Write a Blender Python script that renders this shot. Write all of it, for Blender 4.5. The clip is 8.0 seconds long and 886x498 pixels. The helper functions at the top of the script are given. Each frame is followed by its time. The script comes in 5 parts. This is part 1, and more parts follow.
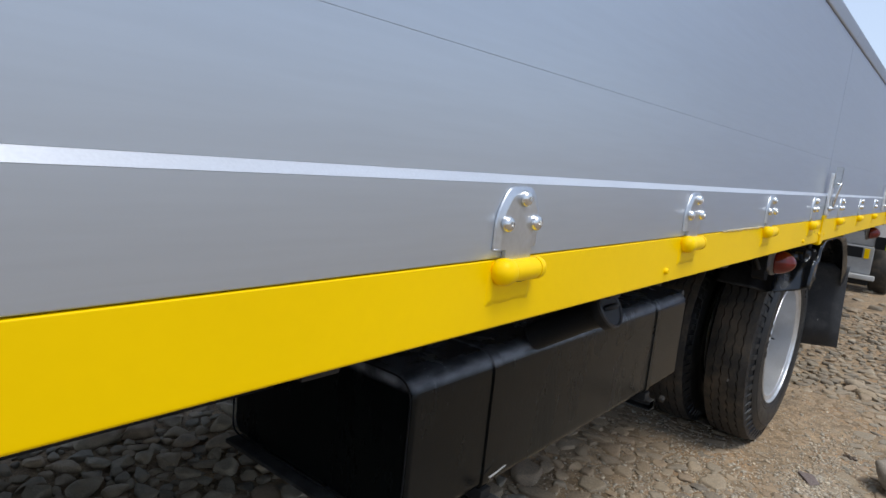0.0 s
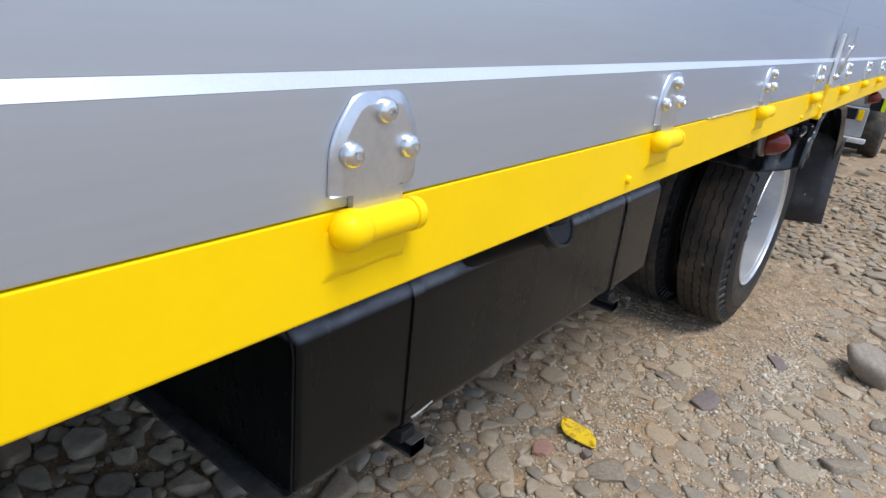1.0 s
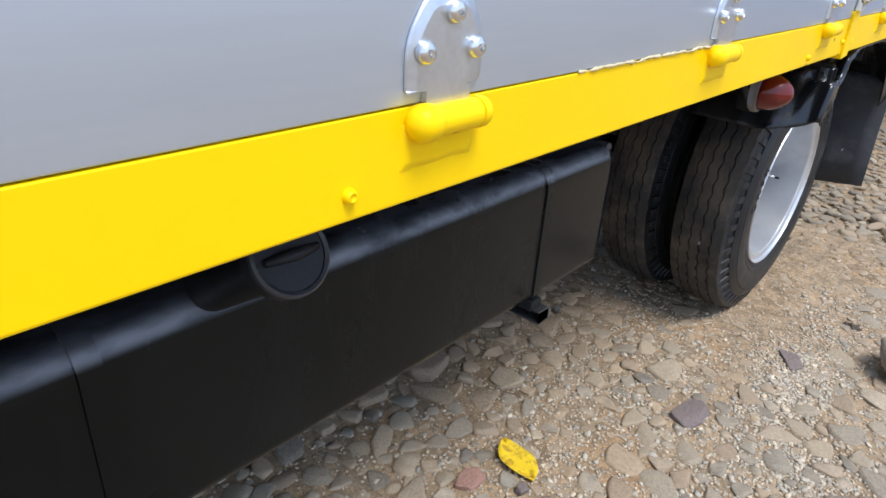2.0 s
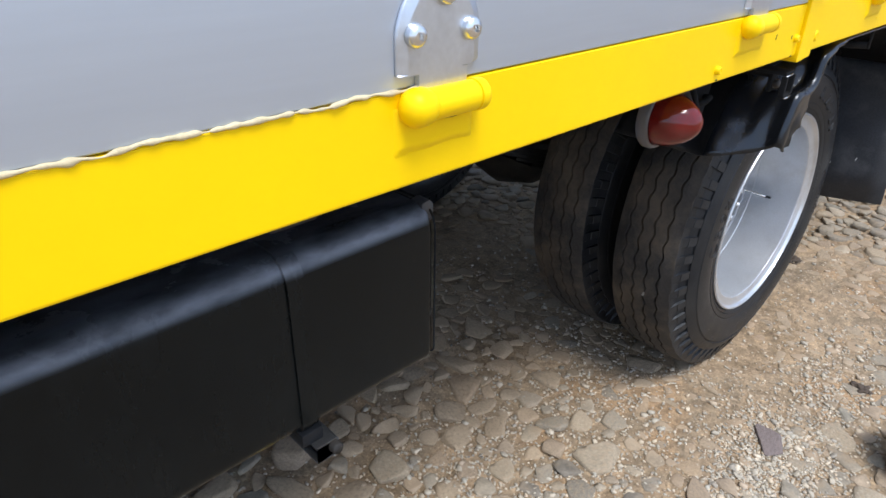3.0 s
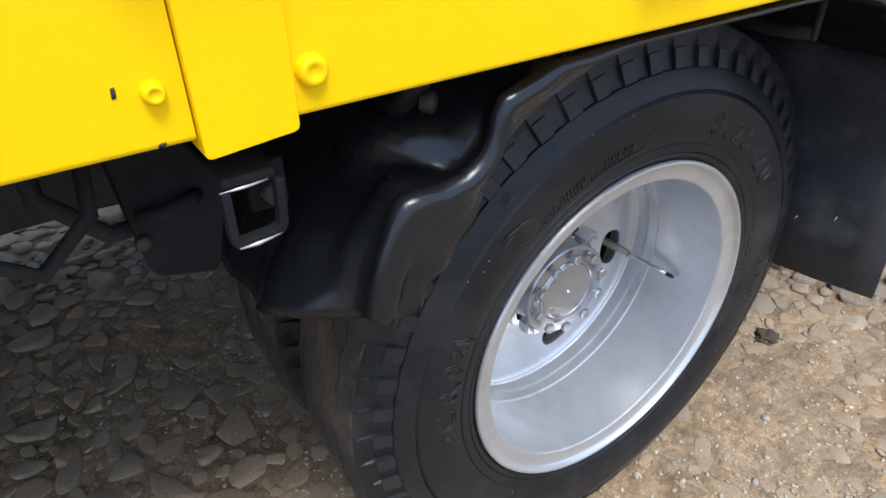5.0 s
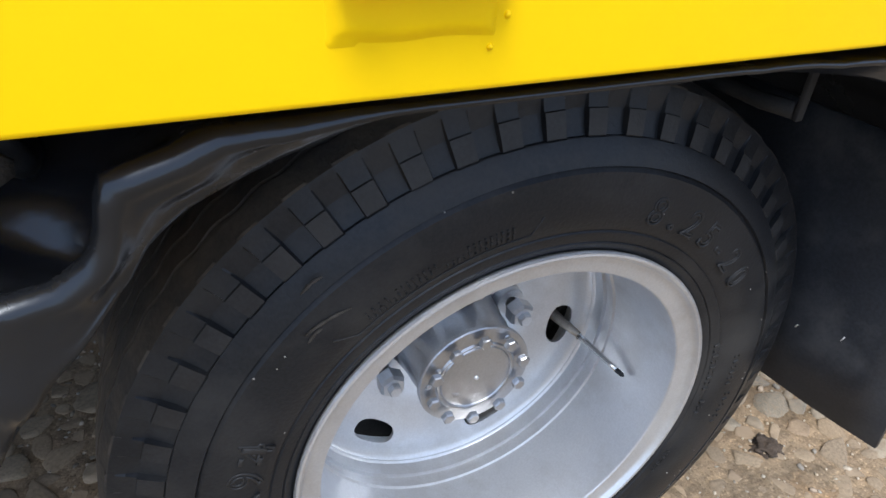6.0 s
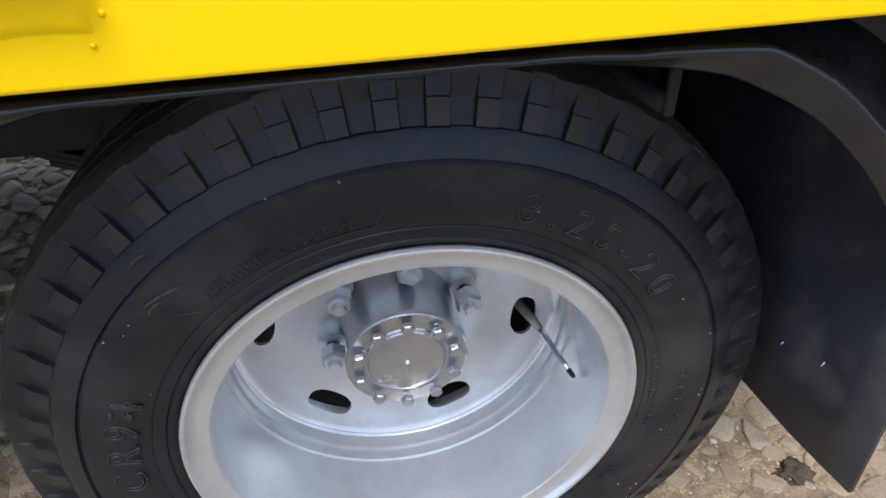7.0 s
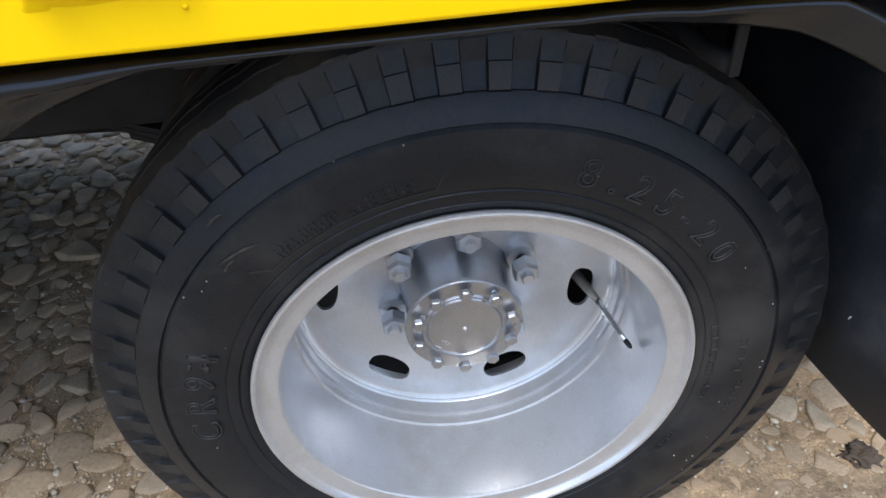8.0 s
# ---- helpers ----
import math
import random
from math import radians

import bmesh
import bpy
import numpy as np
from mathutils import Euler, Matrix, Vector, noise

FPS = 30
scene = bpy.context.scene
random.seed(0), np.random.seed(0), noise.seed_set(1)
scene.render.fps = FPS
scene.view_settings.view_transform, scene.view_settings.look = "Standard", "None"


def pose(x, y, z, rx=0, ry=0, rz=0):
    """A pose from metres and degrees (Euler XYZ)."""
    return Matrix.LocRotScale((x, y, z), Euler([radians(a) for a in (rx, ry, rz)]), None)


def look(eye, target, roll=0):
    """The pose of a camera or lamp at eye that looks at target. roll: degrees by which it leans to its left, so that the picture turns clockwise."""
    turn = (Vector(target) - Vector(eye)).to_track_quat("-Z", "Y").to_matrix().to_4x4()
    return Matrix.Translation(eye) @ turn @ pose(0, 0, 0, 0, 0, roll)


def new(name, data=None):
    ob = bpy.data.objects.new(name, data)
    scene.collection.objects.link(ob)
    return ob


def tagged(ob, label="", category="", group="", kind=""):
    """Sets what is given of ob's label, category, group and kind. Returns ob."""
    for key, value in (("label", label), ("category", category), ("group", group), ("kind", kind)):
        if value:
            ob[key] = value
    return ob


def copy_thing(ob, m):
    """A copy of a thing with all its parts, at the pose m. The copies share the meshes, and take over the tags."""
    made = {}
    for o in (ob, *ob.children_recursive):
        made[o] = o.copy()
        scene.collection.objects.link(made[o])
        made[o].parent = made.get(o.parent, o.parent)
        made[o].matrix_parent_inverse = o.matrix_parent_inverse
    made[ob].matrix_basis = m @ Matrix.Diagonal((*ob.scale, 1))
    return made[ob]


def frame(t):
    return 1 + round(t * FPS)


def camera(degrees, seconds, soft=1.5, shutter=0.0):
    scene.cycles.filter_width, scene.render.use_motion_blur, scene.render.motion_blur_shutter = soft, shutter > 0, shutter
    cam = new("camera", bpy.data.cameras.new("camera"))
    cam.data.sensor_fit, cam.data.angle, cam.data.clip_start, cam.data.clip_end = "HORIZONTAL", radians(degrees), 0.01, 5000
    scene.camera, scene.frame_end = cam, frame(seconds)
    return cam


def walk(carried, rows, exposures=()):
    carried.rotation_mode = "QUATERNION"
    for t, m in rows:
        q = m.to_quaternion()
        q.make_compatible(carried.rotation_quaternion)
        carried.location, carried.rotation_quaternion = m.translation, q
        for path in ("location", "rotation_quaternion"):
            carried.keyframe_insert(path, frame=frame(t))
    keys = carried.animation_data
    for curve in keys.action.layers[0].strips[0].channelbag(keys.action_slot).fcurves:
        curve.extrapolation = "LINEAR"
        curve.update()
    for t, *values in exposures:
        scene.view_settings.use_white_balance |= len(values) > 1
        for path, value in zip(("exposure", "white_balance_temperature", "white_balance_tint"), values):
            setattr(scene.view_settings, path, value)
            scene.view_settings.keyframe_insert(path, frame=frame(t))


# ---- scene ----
cam = camera(69.6, 8.0)
PATH = [
    (0, (-3.316, -0.402, 1.221), (-1.775, 0.834, 0.909), 5.9),
    (0.3, (-3.276, -0.387, 1.231), (-1.74, 0.817, 0.796), 6.1),
    (0.5, (-3.213, -0.348, 1.227), (-1.683, 0.816, 0.677), 6.2),
    (0.8, (-3.108, -0.314, 1.236), (-1.6, 0.802, 0.541), 6.3),
    (1, (-3.022, -0.321, 1.251), (-1.517, 0.779, 0.524), 6.1),
    (1.2, (-2.911, -0.332, 1.25), (-1.418, 0.756, 0.484), 5.8),
    (2.3, (-2.272, -0.357, 1.223), (-0.953, 0.833, 0.305), 3.1),
    (2.5, (-2.136, -0.332, 1.247), (-0.833, 0.864, 0.313), 2.8),
    (2.8, (-1.941, -0.345, 1.245), (-0.678, 0.883, 0.296), 1.9),
    (3, (-1.806, -0.386, 1.23), (-0.577, 0.879, 0.286), 1.0),
    (3.3, (-1.63, -0.432, 1.23), (-0.427, 0.845, 0.271), 0.4),
    (3.5, (-1.516, -0.457, 1.213), (-0.33, 0.819, 0.231), 0.7),
    (3.8, (-1.302, -0.45, 1.181), (-0.144, 0.825, 0.166), 0.4),
    (4, (-1.163, -0.403, 1.173), (-0.004, 0.855, 0.138), 0.5),
    (4.2, (-1.044, -0.377, 1.193), (0.104, 0.874, 0.136), 0.5),
    (5.3, (-0.57, -0.323, 1.149), (0.294, 1.116, 0.061), -0.7),
    (5.4, (-0.534, -0.313, 1.149), (0.314, 1.137, 0.064), -0.4),
    (5.5, (-0.508, -0.301, 1.155), (0.34, 1.151, 0.072), 0.4),
    (5.7, (-0.444, -0.266, 1.146), (0.384, 1.181, 0.04), 2.3),
    (5.9, (-0.368, -0.27, 1.139), (0.385, 1.202, 0.014), 3.3),
    (6, (-0.352, -0.297, 1.136), (0.398, 1.198, 0.04), 3.6),
    (6.2, (-0.253, -0.317, 1.14), (0.373, 1.219, 0.023), 2.9),
    (6.5, (-0.154, -0.353, 1.152), (0.331, 1.226, 0.024), 1.1),
    (7, (-0.07, -0.37, 1.151), (0.248, 1.214, -0.028), -1.3),
    (7.2, (-0.06, -0.381, 1.147), (0.181, 1.21, -0.041), -3.0),
    (7.5, (-0.067, -0.386, 1.148), (0.117, 1.202, -0.054), -4.0),
    (8, (-0.08, -0.395, 1.146), (0.061, 1.186, -0.07), -4.4),
]
walk(cam, [(t, look(eye, target, roll)) for t, eye, target, roll in PATH],
     exposures=[(0.0, 0.25, 6900, 9), (0.5, 0.38, 6650, 10), (1.0, 0.64, 6550, 10), (2.5, 0.86, 6500, 10), (4.2, 0.88, 6500, 10), (6.0, 0.83, 6500, 10), (8.0, 0.84, 6500, 10)])

# ---- light ----
world = bpy.data.worlds.new("sky")
scene.world = world
world.use_nodes = True
wn = world.node_tree
wn.nodes.clear()
sky = wn.nodes.new("ShaderNodeTexSky")
sky.sky_type = "NISHITA"
sky.sun_disc = False
sky.sun_elevation, sky.sun_rotation = radians(64), radians(195)
sky.air_density, sky.dust_density, sky.ozone_density = 1.0, 1.2, 1.5
haze = wn.nodes.new("ShaderNodeMix")
haze.data_type = "RGBA"
haze.inputs[0].default_value = 0.5
haze.inputs[7].default_value = (5.8, 7.05, 9.7, 1)
wbg = wn.nodes.new("ShaderNodeBackground")
wbg.inputs[1].default_value = 0.12
wout = wn.nodes.new("ShaderNodeOutputWorld")
wn.links.new(sky.outputs[0], haze.inputs[6])
wn.links.new(haze.outputs[2], wbg.inputs[0])
wn.links.new(wbg.outputs[0], wout.inputs[0])
sun = new("sun", bpy.data.lights.new("sun", "SUN"))
sun.data.energy, sun.data.angle, sun.data.color = 2.0, radians(24), (1.0, 0.985, 0.965)
sun.matrix_world = look((-1.0, -4.2, 9), (0, 0, 0))


# ---- materials ----
def material(name, base, rough, metal=0.0, spec=0.5, var=0.25, var_scale=6.0, grain=0.0, grain_scale=400.0,
             stain=None, stain_scale=3.0, stain_amount=0.4, stain_rough=None, bump=0.0, random_by="", spread=0.0, coat=0.0, stretch=(1, 1, 1)):
    """A surface with broad variation, fine grain, stains with ragged edges and bump."""
    m = bpy.data.materials.new(name)
    m.use_nodes = True
    n, l = m.node_tree.nodes, m.node_tree.links
    b = n["Principled BSDF"]
    b.inputs["Roughness"].default_value, b.inputs["Metallic"].default_value = rough, metal
    b.inputs["Coat Weight"].default_value = coat
    b.inputs["Specular IOR Level"].default_value = spec
    b.inputs["Coat Roughness"].default_value = 0.15
    co = n.new("ShaderNodeTexCoord")
    mp = n.new("ShaderNodeMapping")
    mp.inputs["Scale"].default_value = stretch
    l.new(co.outputs["Object"], mp.inputs[0])
    big = n.new("ShaderNodeTexNoise")
    big.inputs["Scale"].default_value, big.inputs["Detail"].default_value = var_scale, 6
    l.new(mp.outputs[0], big.inputs["Vector"])
    fine = n.new("ShaderNodeTexNoise")
    fine.inputs["Scale"].default_value, fine.inputs["Detail"].default_value = grain_scale, 3
    l.new(mp.outputs[0], fine.inputs["Vector"])

    def mix(kind, fac, a, c):
        x = n.new("ShaderNodeMix")
        x.data_type, x.blend_type = "RGBA", kind
        for sock, val in ((x.inputs[0], fac), (x.inputs[6], a), (x.inputs[7], c)):
            if hasattr(val, "is_linked"):
                l.new(val, sock)
            else:
                sock.default_value = val
        return x.outputs[2]

    def ramp(src, lo, hi, a, c):
        r = n.new("ShaderNodeMapRange")
        for i, v in enumerate((lo, hi, a, c)):
            r.inputs[1 + i].default_value = v
        l.new(src, r.inputs[0])
        return r.outputs[0]

    shade = n.new("ShaderNodeCombineColor")
    v = ramp(big.outputs[0], 0.3, 0.7, 1 - var, 1 + var)
    for i in range(3):
        l.new(v, shade.inputs[i])
    colour = mix("MULTIPLY", 1.0, (*base, 1), shade.outputs[0])
    if random_by:
        info = n.new("ShaderNodeObjectInfo" if random_by == "object" else "ShaderNodeNewGeometry")
        rnd = info.outputs["Random" if random_by == "object" else "Random Per Island"]
        cr = n.new("ShaderNodeValToRGB")
        cr.color_ramp.interpolation = "LINEAR"
        stops = ((0.0, (0.55, 0.56, 0.58)), (0.2, (0.85, 0.85, 0.83)), (0.4, (1.1, 1.07, 1.0)), (0.55, (0.78, 0.83, 0.86)), (0.7, (1.25, 1.15, 1.0)), (0.85, (0.95, 0.8, 0.68)), (1.0, (1.45, 1.42, 1.35)))
        el = cr.color_ramp.elements
        el[0].position, el[0].color = stops[0][0], (*stops[0][1], 1)
        el[1].position, el[1].color = stops[-1][0], (*stops[-1][1], 1)
        for p, c in stops[1:-1]:
            e = el.new(p)
            e.color = (*c, 1)
        l.new(rnd, cr.inputs[0])
        colour = mix("MULTIPLY", spread, colour, cr.outputs[0])
    if grain:
        g = n.new("ShaderNodeCombineColor")
        gv = ramp(fine.outputs[0], 0.3, 0.7, 1 - grain, 1 + grain)
        for i in range(3):
            l.new(gv, g.inputs[i])
        colour = mix("MULTIPLY", 1.0, colour, g.outputs[0])
    if stain:
        st = n.new("ShaderNodeTexNoise")
        st.inputs["Scale"].default_value, st.inputs["Detail"].default_value, st.inputs["Roughness"].default_value = stain_scale, 8, 0.65
        l.new(mp.outputs[0], st.inputs["Vector"])
        f = ramp(st.outputs[0], 0.48, 0.66, 0.0, stain_amount)
        colour = mix("MIX", f, colour, (*stain, 1))
        if stain_rough is not None:
            l.new(ramp(f, 0, 1, rough, stain_rough), b.inputs["Roughness"])
    l.new(colour, b.inputs["Base Color"])
    if bump:
        bp = n.new("ShaderNodeBump")
        bp.inputs["Strength"].default_value, bp.inputs["Distance"].default_value = min(1.0, bump), 0.004
        l.new(fine.outputs[0], bp.inputs["Height"])
        l.new(bp.outputs[0], b.inputs["Normal"])
    return m


YELLOW = material("yellow_paint", (0.90, 0.584, 0.0010), 0.42, spec=0.16, var=0.035, var_scale=3, grain=0.008, grain_scale=60)
ALU = material("satin_aluminium", (0.480, 0.530, 0.598), 0.36, 0.72, var=0.04, var_scale=3, grain=0.02, grain_scale=120, stretch=(0.06, 1, 1), stain=(0.40, 0.43, 0.49), stain_scale=2.2, stain_amount=0.15)
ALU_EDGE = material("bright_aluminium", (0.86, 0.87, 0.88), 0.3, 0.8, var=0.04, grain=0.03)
ZINC = material("zinc_plate", (0.570, 0.605, 0.650), 0.34, 0.9, var=0.06, var_scale=18, grain=0.04, grain_scale=150, stain=(0.42, 0.43, 0.44), stain_scale=30, stain_amount=0.3)
CHROME = material("screw_steel", (0.70, 0.71, 0.71), 0.27, 1.0, var=0.05, var_scale=60)
SILVER = material("silver_wheel_paint", (0.605, 0.625, 0.650), 0.29, 0.68, var=0.06, var_scale=9, grain=0.05, grain_scale=300, bump=0.08, stain=(0.36, 0.34, 0.31), stain_scale=7, stain_amount=0.35, stain_rough=0.6)
HUB = material("silver_painted_casting", (0.455, 0.475, 0.505), 0.28, 0.85, var=0.06, var_scale=25, grain=0.06, grain_scale=300, bump=0.08, stain=(0.34, 0.335, 0.33), stain_scale=14, stain_amount=0.3, stain_rough=0.45)
RUBBER = material("tyre_rubber", (0.0112, 0.0122, 0.0142), 0.40, spec=0.33, var=0.25, var_scale=7, grain=0.25, grain_scale=250, bump=0.12, stain=(0.052, 0.049, 0.044), stain_scale=4.5, stain_amount=0.6, stain_rough=0.75)
# scuffed rubber, made paler so proud faces look lit beside the slots
SCUFFED_LIT = material("scuffed_lit_blocks", (0.018, 0.0190, 0.0205), 0.50, spec=0.35, var=0.3, var_scale=14, grain=0.25, grain_scale=250, bump=0.12, stain=(0.040, 0.038, 0.036), stain_scale=8, stain_amount=0.5)
TREAD = material("tyre_tread", (0.032, 0.029, 0.026), 0.75, var=0.3, var_scale=9, grain=0.3, grain_scale=200, bump=0.2, stain=(0.15, 0.115, 0.078), stain_scale=6, stain_amount=0.65)
PLASTIC = material("black_plastic", (0.0070, 0.0080, 0.0100), 0.24, spec=0.55, var=0.2, var_scale=8, grain=0.12, grain_scale=200, bump=0.05, stain=(0.019, 0.020, 0.021), stain_scale=9, stain_amount=0.3, stain_rough=0.4)
FLAP = material("flap_rubber", (0.033, 0.037, 0.044), 0.42, spec=0.45, var=0.3, var_scale=6, grain=0.2, grain_scale=200, bump=0.1, stain=(0.115, 0.115, 0.115), stain_scale=9, stain_amount=0.5, stain_rough=0.7)
TANK = material("black_tank_paint", (0.0042, 0.0056, 0.0060), 0.22, spec=0.25, var=0.25, var_scale=6, grain=0.2, grain_scale=120, bump=0.10, stain=(0.0060, 0.0078, 0.0080), stain_scale=5, stain_amount=0.6, stain_rough=0.55, stretch=(1, 1, 0.35))


def shoulder_sheen(m, low, high, top, colour, amount):
    """A streaky pale band painting a sky highlight along a black tank's shoulder, between two heights."""
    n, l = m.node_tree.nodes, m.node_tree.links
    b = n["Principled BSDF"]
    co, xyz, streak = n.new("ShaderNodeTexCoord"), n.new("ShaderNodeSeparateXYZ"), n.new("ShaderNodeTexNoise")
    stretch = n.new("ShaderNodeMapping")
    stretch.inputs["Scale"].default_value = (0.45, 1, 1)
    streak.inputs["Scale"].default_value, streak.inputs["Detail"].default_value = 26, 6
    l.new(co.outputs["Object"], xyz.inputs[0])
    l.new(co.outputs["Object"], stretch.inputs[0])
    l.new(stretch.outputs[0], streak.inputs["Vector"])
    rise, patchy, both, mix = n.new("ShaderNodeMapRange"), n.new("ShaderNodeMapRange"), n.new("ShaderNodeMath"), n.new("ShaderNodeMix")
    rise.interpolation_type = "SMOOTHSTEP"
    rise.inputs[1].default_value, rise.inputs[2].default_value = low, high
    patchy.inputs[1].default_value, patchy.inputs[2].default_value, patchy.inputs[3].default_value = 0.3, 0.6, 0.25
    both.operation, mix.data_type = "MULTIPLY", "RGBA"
    # fades the painted sheen out again towards the tank's top
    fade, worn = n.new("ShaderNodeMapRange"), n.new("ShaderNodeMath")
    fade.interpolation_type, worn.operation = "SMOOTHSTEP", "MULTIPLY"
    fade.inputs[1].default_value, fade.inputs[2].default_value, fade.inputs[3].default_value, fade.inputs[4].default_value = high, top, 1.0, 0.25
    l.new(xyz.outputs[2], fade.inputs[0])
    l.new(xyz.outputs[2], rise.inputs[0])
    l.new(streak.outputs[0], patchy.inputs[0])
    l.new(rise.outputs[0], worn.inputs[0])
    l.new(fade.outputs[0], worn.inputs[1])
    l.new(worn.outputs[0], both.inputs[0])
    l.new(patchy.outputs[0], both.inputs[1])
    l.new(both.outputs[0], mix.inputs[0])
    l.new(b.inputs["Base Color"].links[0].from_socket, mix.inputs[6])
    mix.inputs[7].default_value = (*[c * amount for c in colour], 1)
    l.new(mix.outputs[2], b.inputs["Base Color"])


# bluish sheen on the tank's shoulder, put into its base colour
shoulder_sheen(TANK, 0.808, 0.824, 0.837, (0.80, 0.87, 1.0), 0.30)
BLACK = material("black_chassis_paint", (0.015, 0.0165, 0.019), 0.42, spec=0.18, var=0.25, var_scale=6, grain=0.15, grain_scale=250, bump=0.12, stain=(0.028, 0.027, 0.026), stain_scale=4, stain_amount=0.35, stain_rough=0.6)
SOOT = material("sooty_black", (0.025, 0.025, 0.025), 0.7, spec=0.15, var=0.3, var_scale=12, grain=0.2, stain=(0.035, 0.032, 0.029), stain_scale=14, stain_amount=0.4)
WORN = material("worn_grey_steel", (0.085, 0.087, 0.089), 0.5, 0.4, var=0.35, var_scale=30, grain=0.2, bump=0.1, stain=(0.03, 0.028, 0.026), stain_scale=18, stain_amount=0.6)
# paler than PLASTIC: dust, and the ground's reflection put into the colour
DUSTY_SHEEN = material("dusty_sheen_plastic", (0.013, 0.0135, 0.0150), 0.30, spec=0.5, var=0.3, var_scale=7, grain=0.15, grain_scale=200, bump=0.06, stain=(0.034, 0.032, 0.029), stain_scale=7, stain_amount=0.5, stain_rough=0.5)
RUSTY_SHADE = material("rusty_shaded_gap", (0.13, 0.035, 0.015), 0.85, var=0.4, var_scale=80, grain=0.3)
# specular tint puts the sky's blue into the highlights of these blacks
for m in (PLASTIC, RUBBER, TANK):
    m.node_tree.nodes["Principled BSDF"].inputs["Specular Tint"].default_value = (0.84, 0.91, 1.0, 1)
SPECK = material("pale_dust", (0.28, 0.27, 0.25), 0.8, var=0.3, var_scale=100)
PITCH = material("pitch_black_underseal", (0.015, 0.0155, 0.0165), 0.75, spec=0.08, var=0.3, var_scale=12, grain=0.2, stain=(0.016, 0.015, 0.014), stain_scale=14, stain_amount=0.4)
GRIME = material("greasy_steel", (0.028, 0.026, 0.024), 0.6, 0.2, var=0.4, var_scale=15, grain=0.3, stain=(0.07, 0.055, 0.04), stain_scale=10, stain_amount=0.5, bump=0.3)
SEALANT = material("cream_sealant", (0.55, 0.46, 0.28), 0.6, var=0.15, var_scale=60, grain=0.1)
DUSTY = material("worn_white_edge", (0.6, 0.6, 0.58), 0.5, var=0.15, var_scale=40)
BED = material("dark_bed_boards", (0.07, 0.062, 0.055), 0.7, var=0.4, var_scale=10, grain=0.3)
STONE = material("river_stone", (0.278, 0.239, 0.185), 0.88, var=0.24, var_scale=22, grain=0.14, grain_scale=180, random_by="object", spread=0.85, bump=0.35, stain=(0.33, 0.245, 0.158), stain_scale=12, stain_amount=0.7)
STONES = material("river_stones", (0.278, 0.239, 0.185), 0.88, var=0.24, var_scale=22, grain=0.14, grain_scale=180, random_by="island", spread=0.85, bump=0.35, stain=(0.33, 0.245, 0.158), stain_scale=12, stain_amount=0.7)
PEBBLES = material("pale_grit", (0.44, 0.39, 0.315), 0.85, var=0.2, var_scale=30, random_by="island", spread=0.8, bump=0.2)
DUSTY_STONE = material("dust_covered_stone", (0.315, 0.242, 0.163), 0.92, var=0.22, var_scale=16, grain=0.14, grain_scale=180, random_by="object", spread=0.45, bump=0.3, stain=(0.34, 0.255, 0.170), stain_scale=11, stain_amount=0.9)
DUSTY_STONES = material("dust_covered_stones", (0.315, 0.242, 0.163), 0.92, var=0.22, var_scale=16, grain=0.14, grain_scale=180, random_by="island", spread=0.35, bump=0.3, stain=(0.34, 0.255, 0.170), stain_scale=11, stain_amount=0.9)
SLATE = material("dark_stone", (0.172, 0.136, 0.124), 0.75, var=0.2, var_scale=18, grain=0.15, grain_scale=200, bump=0.4)
BOULDER = material("boulder_stone", (0.265, 0.23, 0.185), 0.85, var=0.2, var_scale=12, grain=0.2, grain_scale=140, bump=0.5)
CLOD = material("dark_clod", (0.075, 0.055, 0.04), 0.95, var=0.4, var_scale=60, grain=0.3, bump=0.5)
LEAF = material("yellow_leaf", (0.75, 0.52, 0.02), 0.5, var=0.12, var_scale=30, stain=(0.25, 0.13, 0.02), stain_scale=45, stain_amount=0.8)
WHITE = material("off_white_paint", (0.55, 0.56, 0.56), 0.4, var=0.08, var_scale=8, stain=(0.3, 0.29, 0.27), stain_scale=5, stain_amount=0.4)
LIME = material("lime_reflective", (0.55, 0.75, 0.01), 0.4, var=0.05)
GREYP = material("grey_paint", (0.33, 0.34, 0.35), 0.4, var=0.08, var_scale=8, stain=(0.2, 0.2, 0.19), stain_scale=5, stain_amount=0.4)


WALLP = material("blue_grey_wall_paint", (0.24, 0.29, 0.44), 0.8, var=0.1, var_scale=2, grain=0.06, grain_scale=60, bump=0.1)


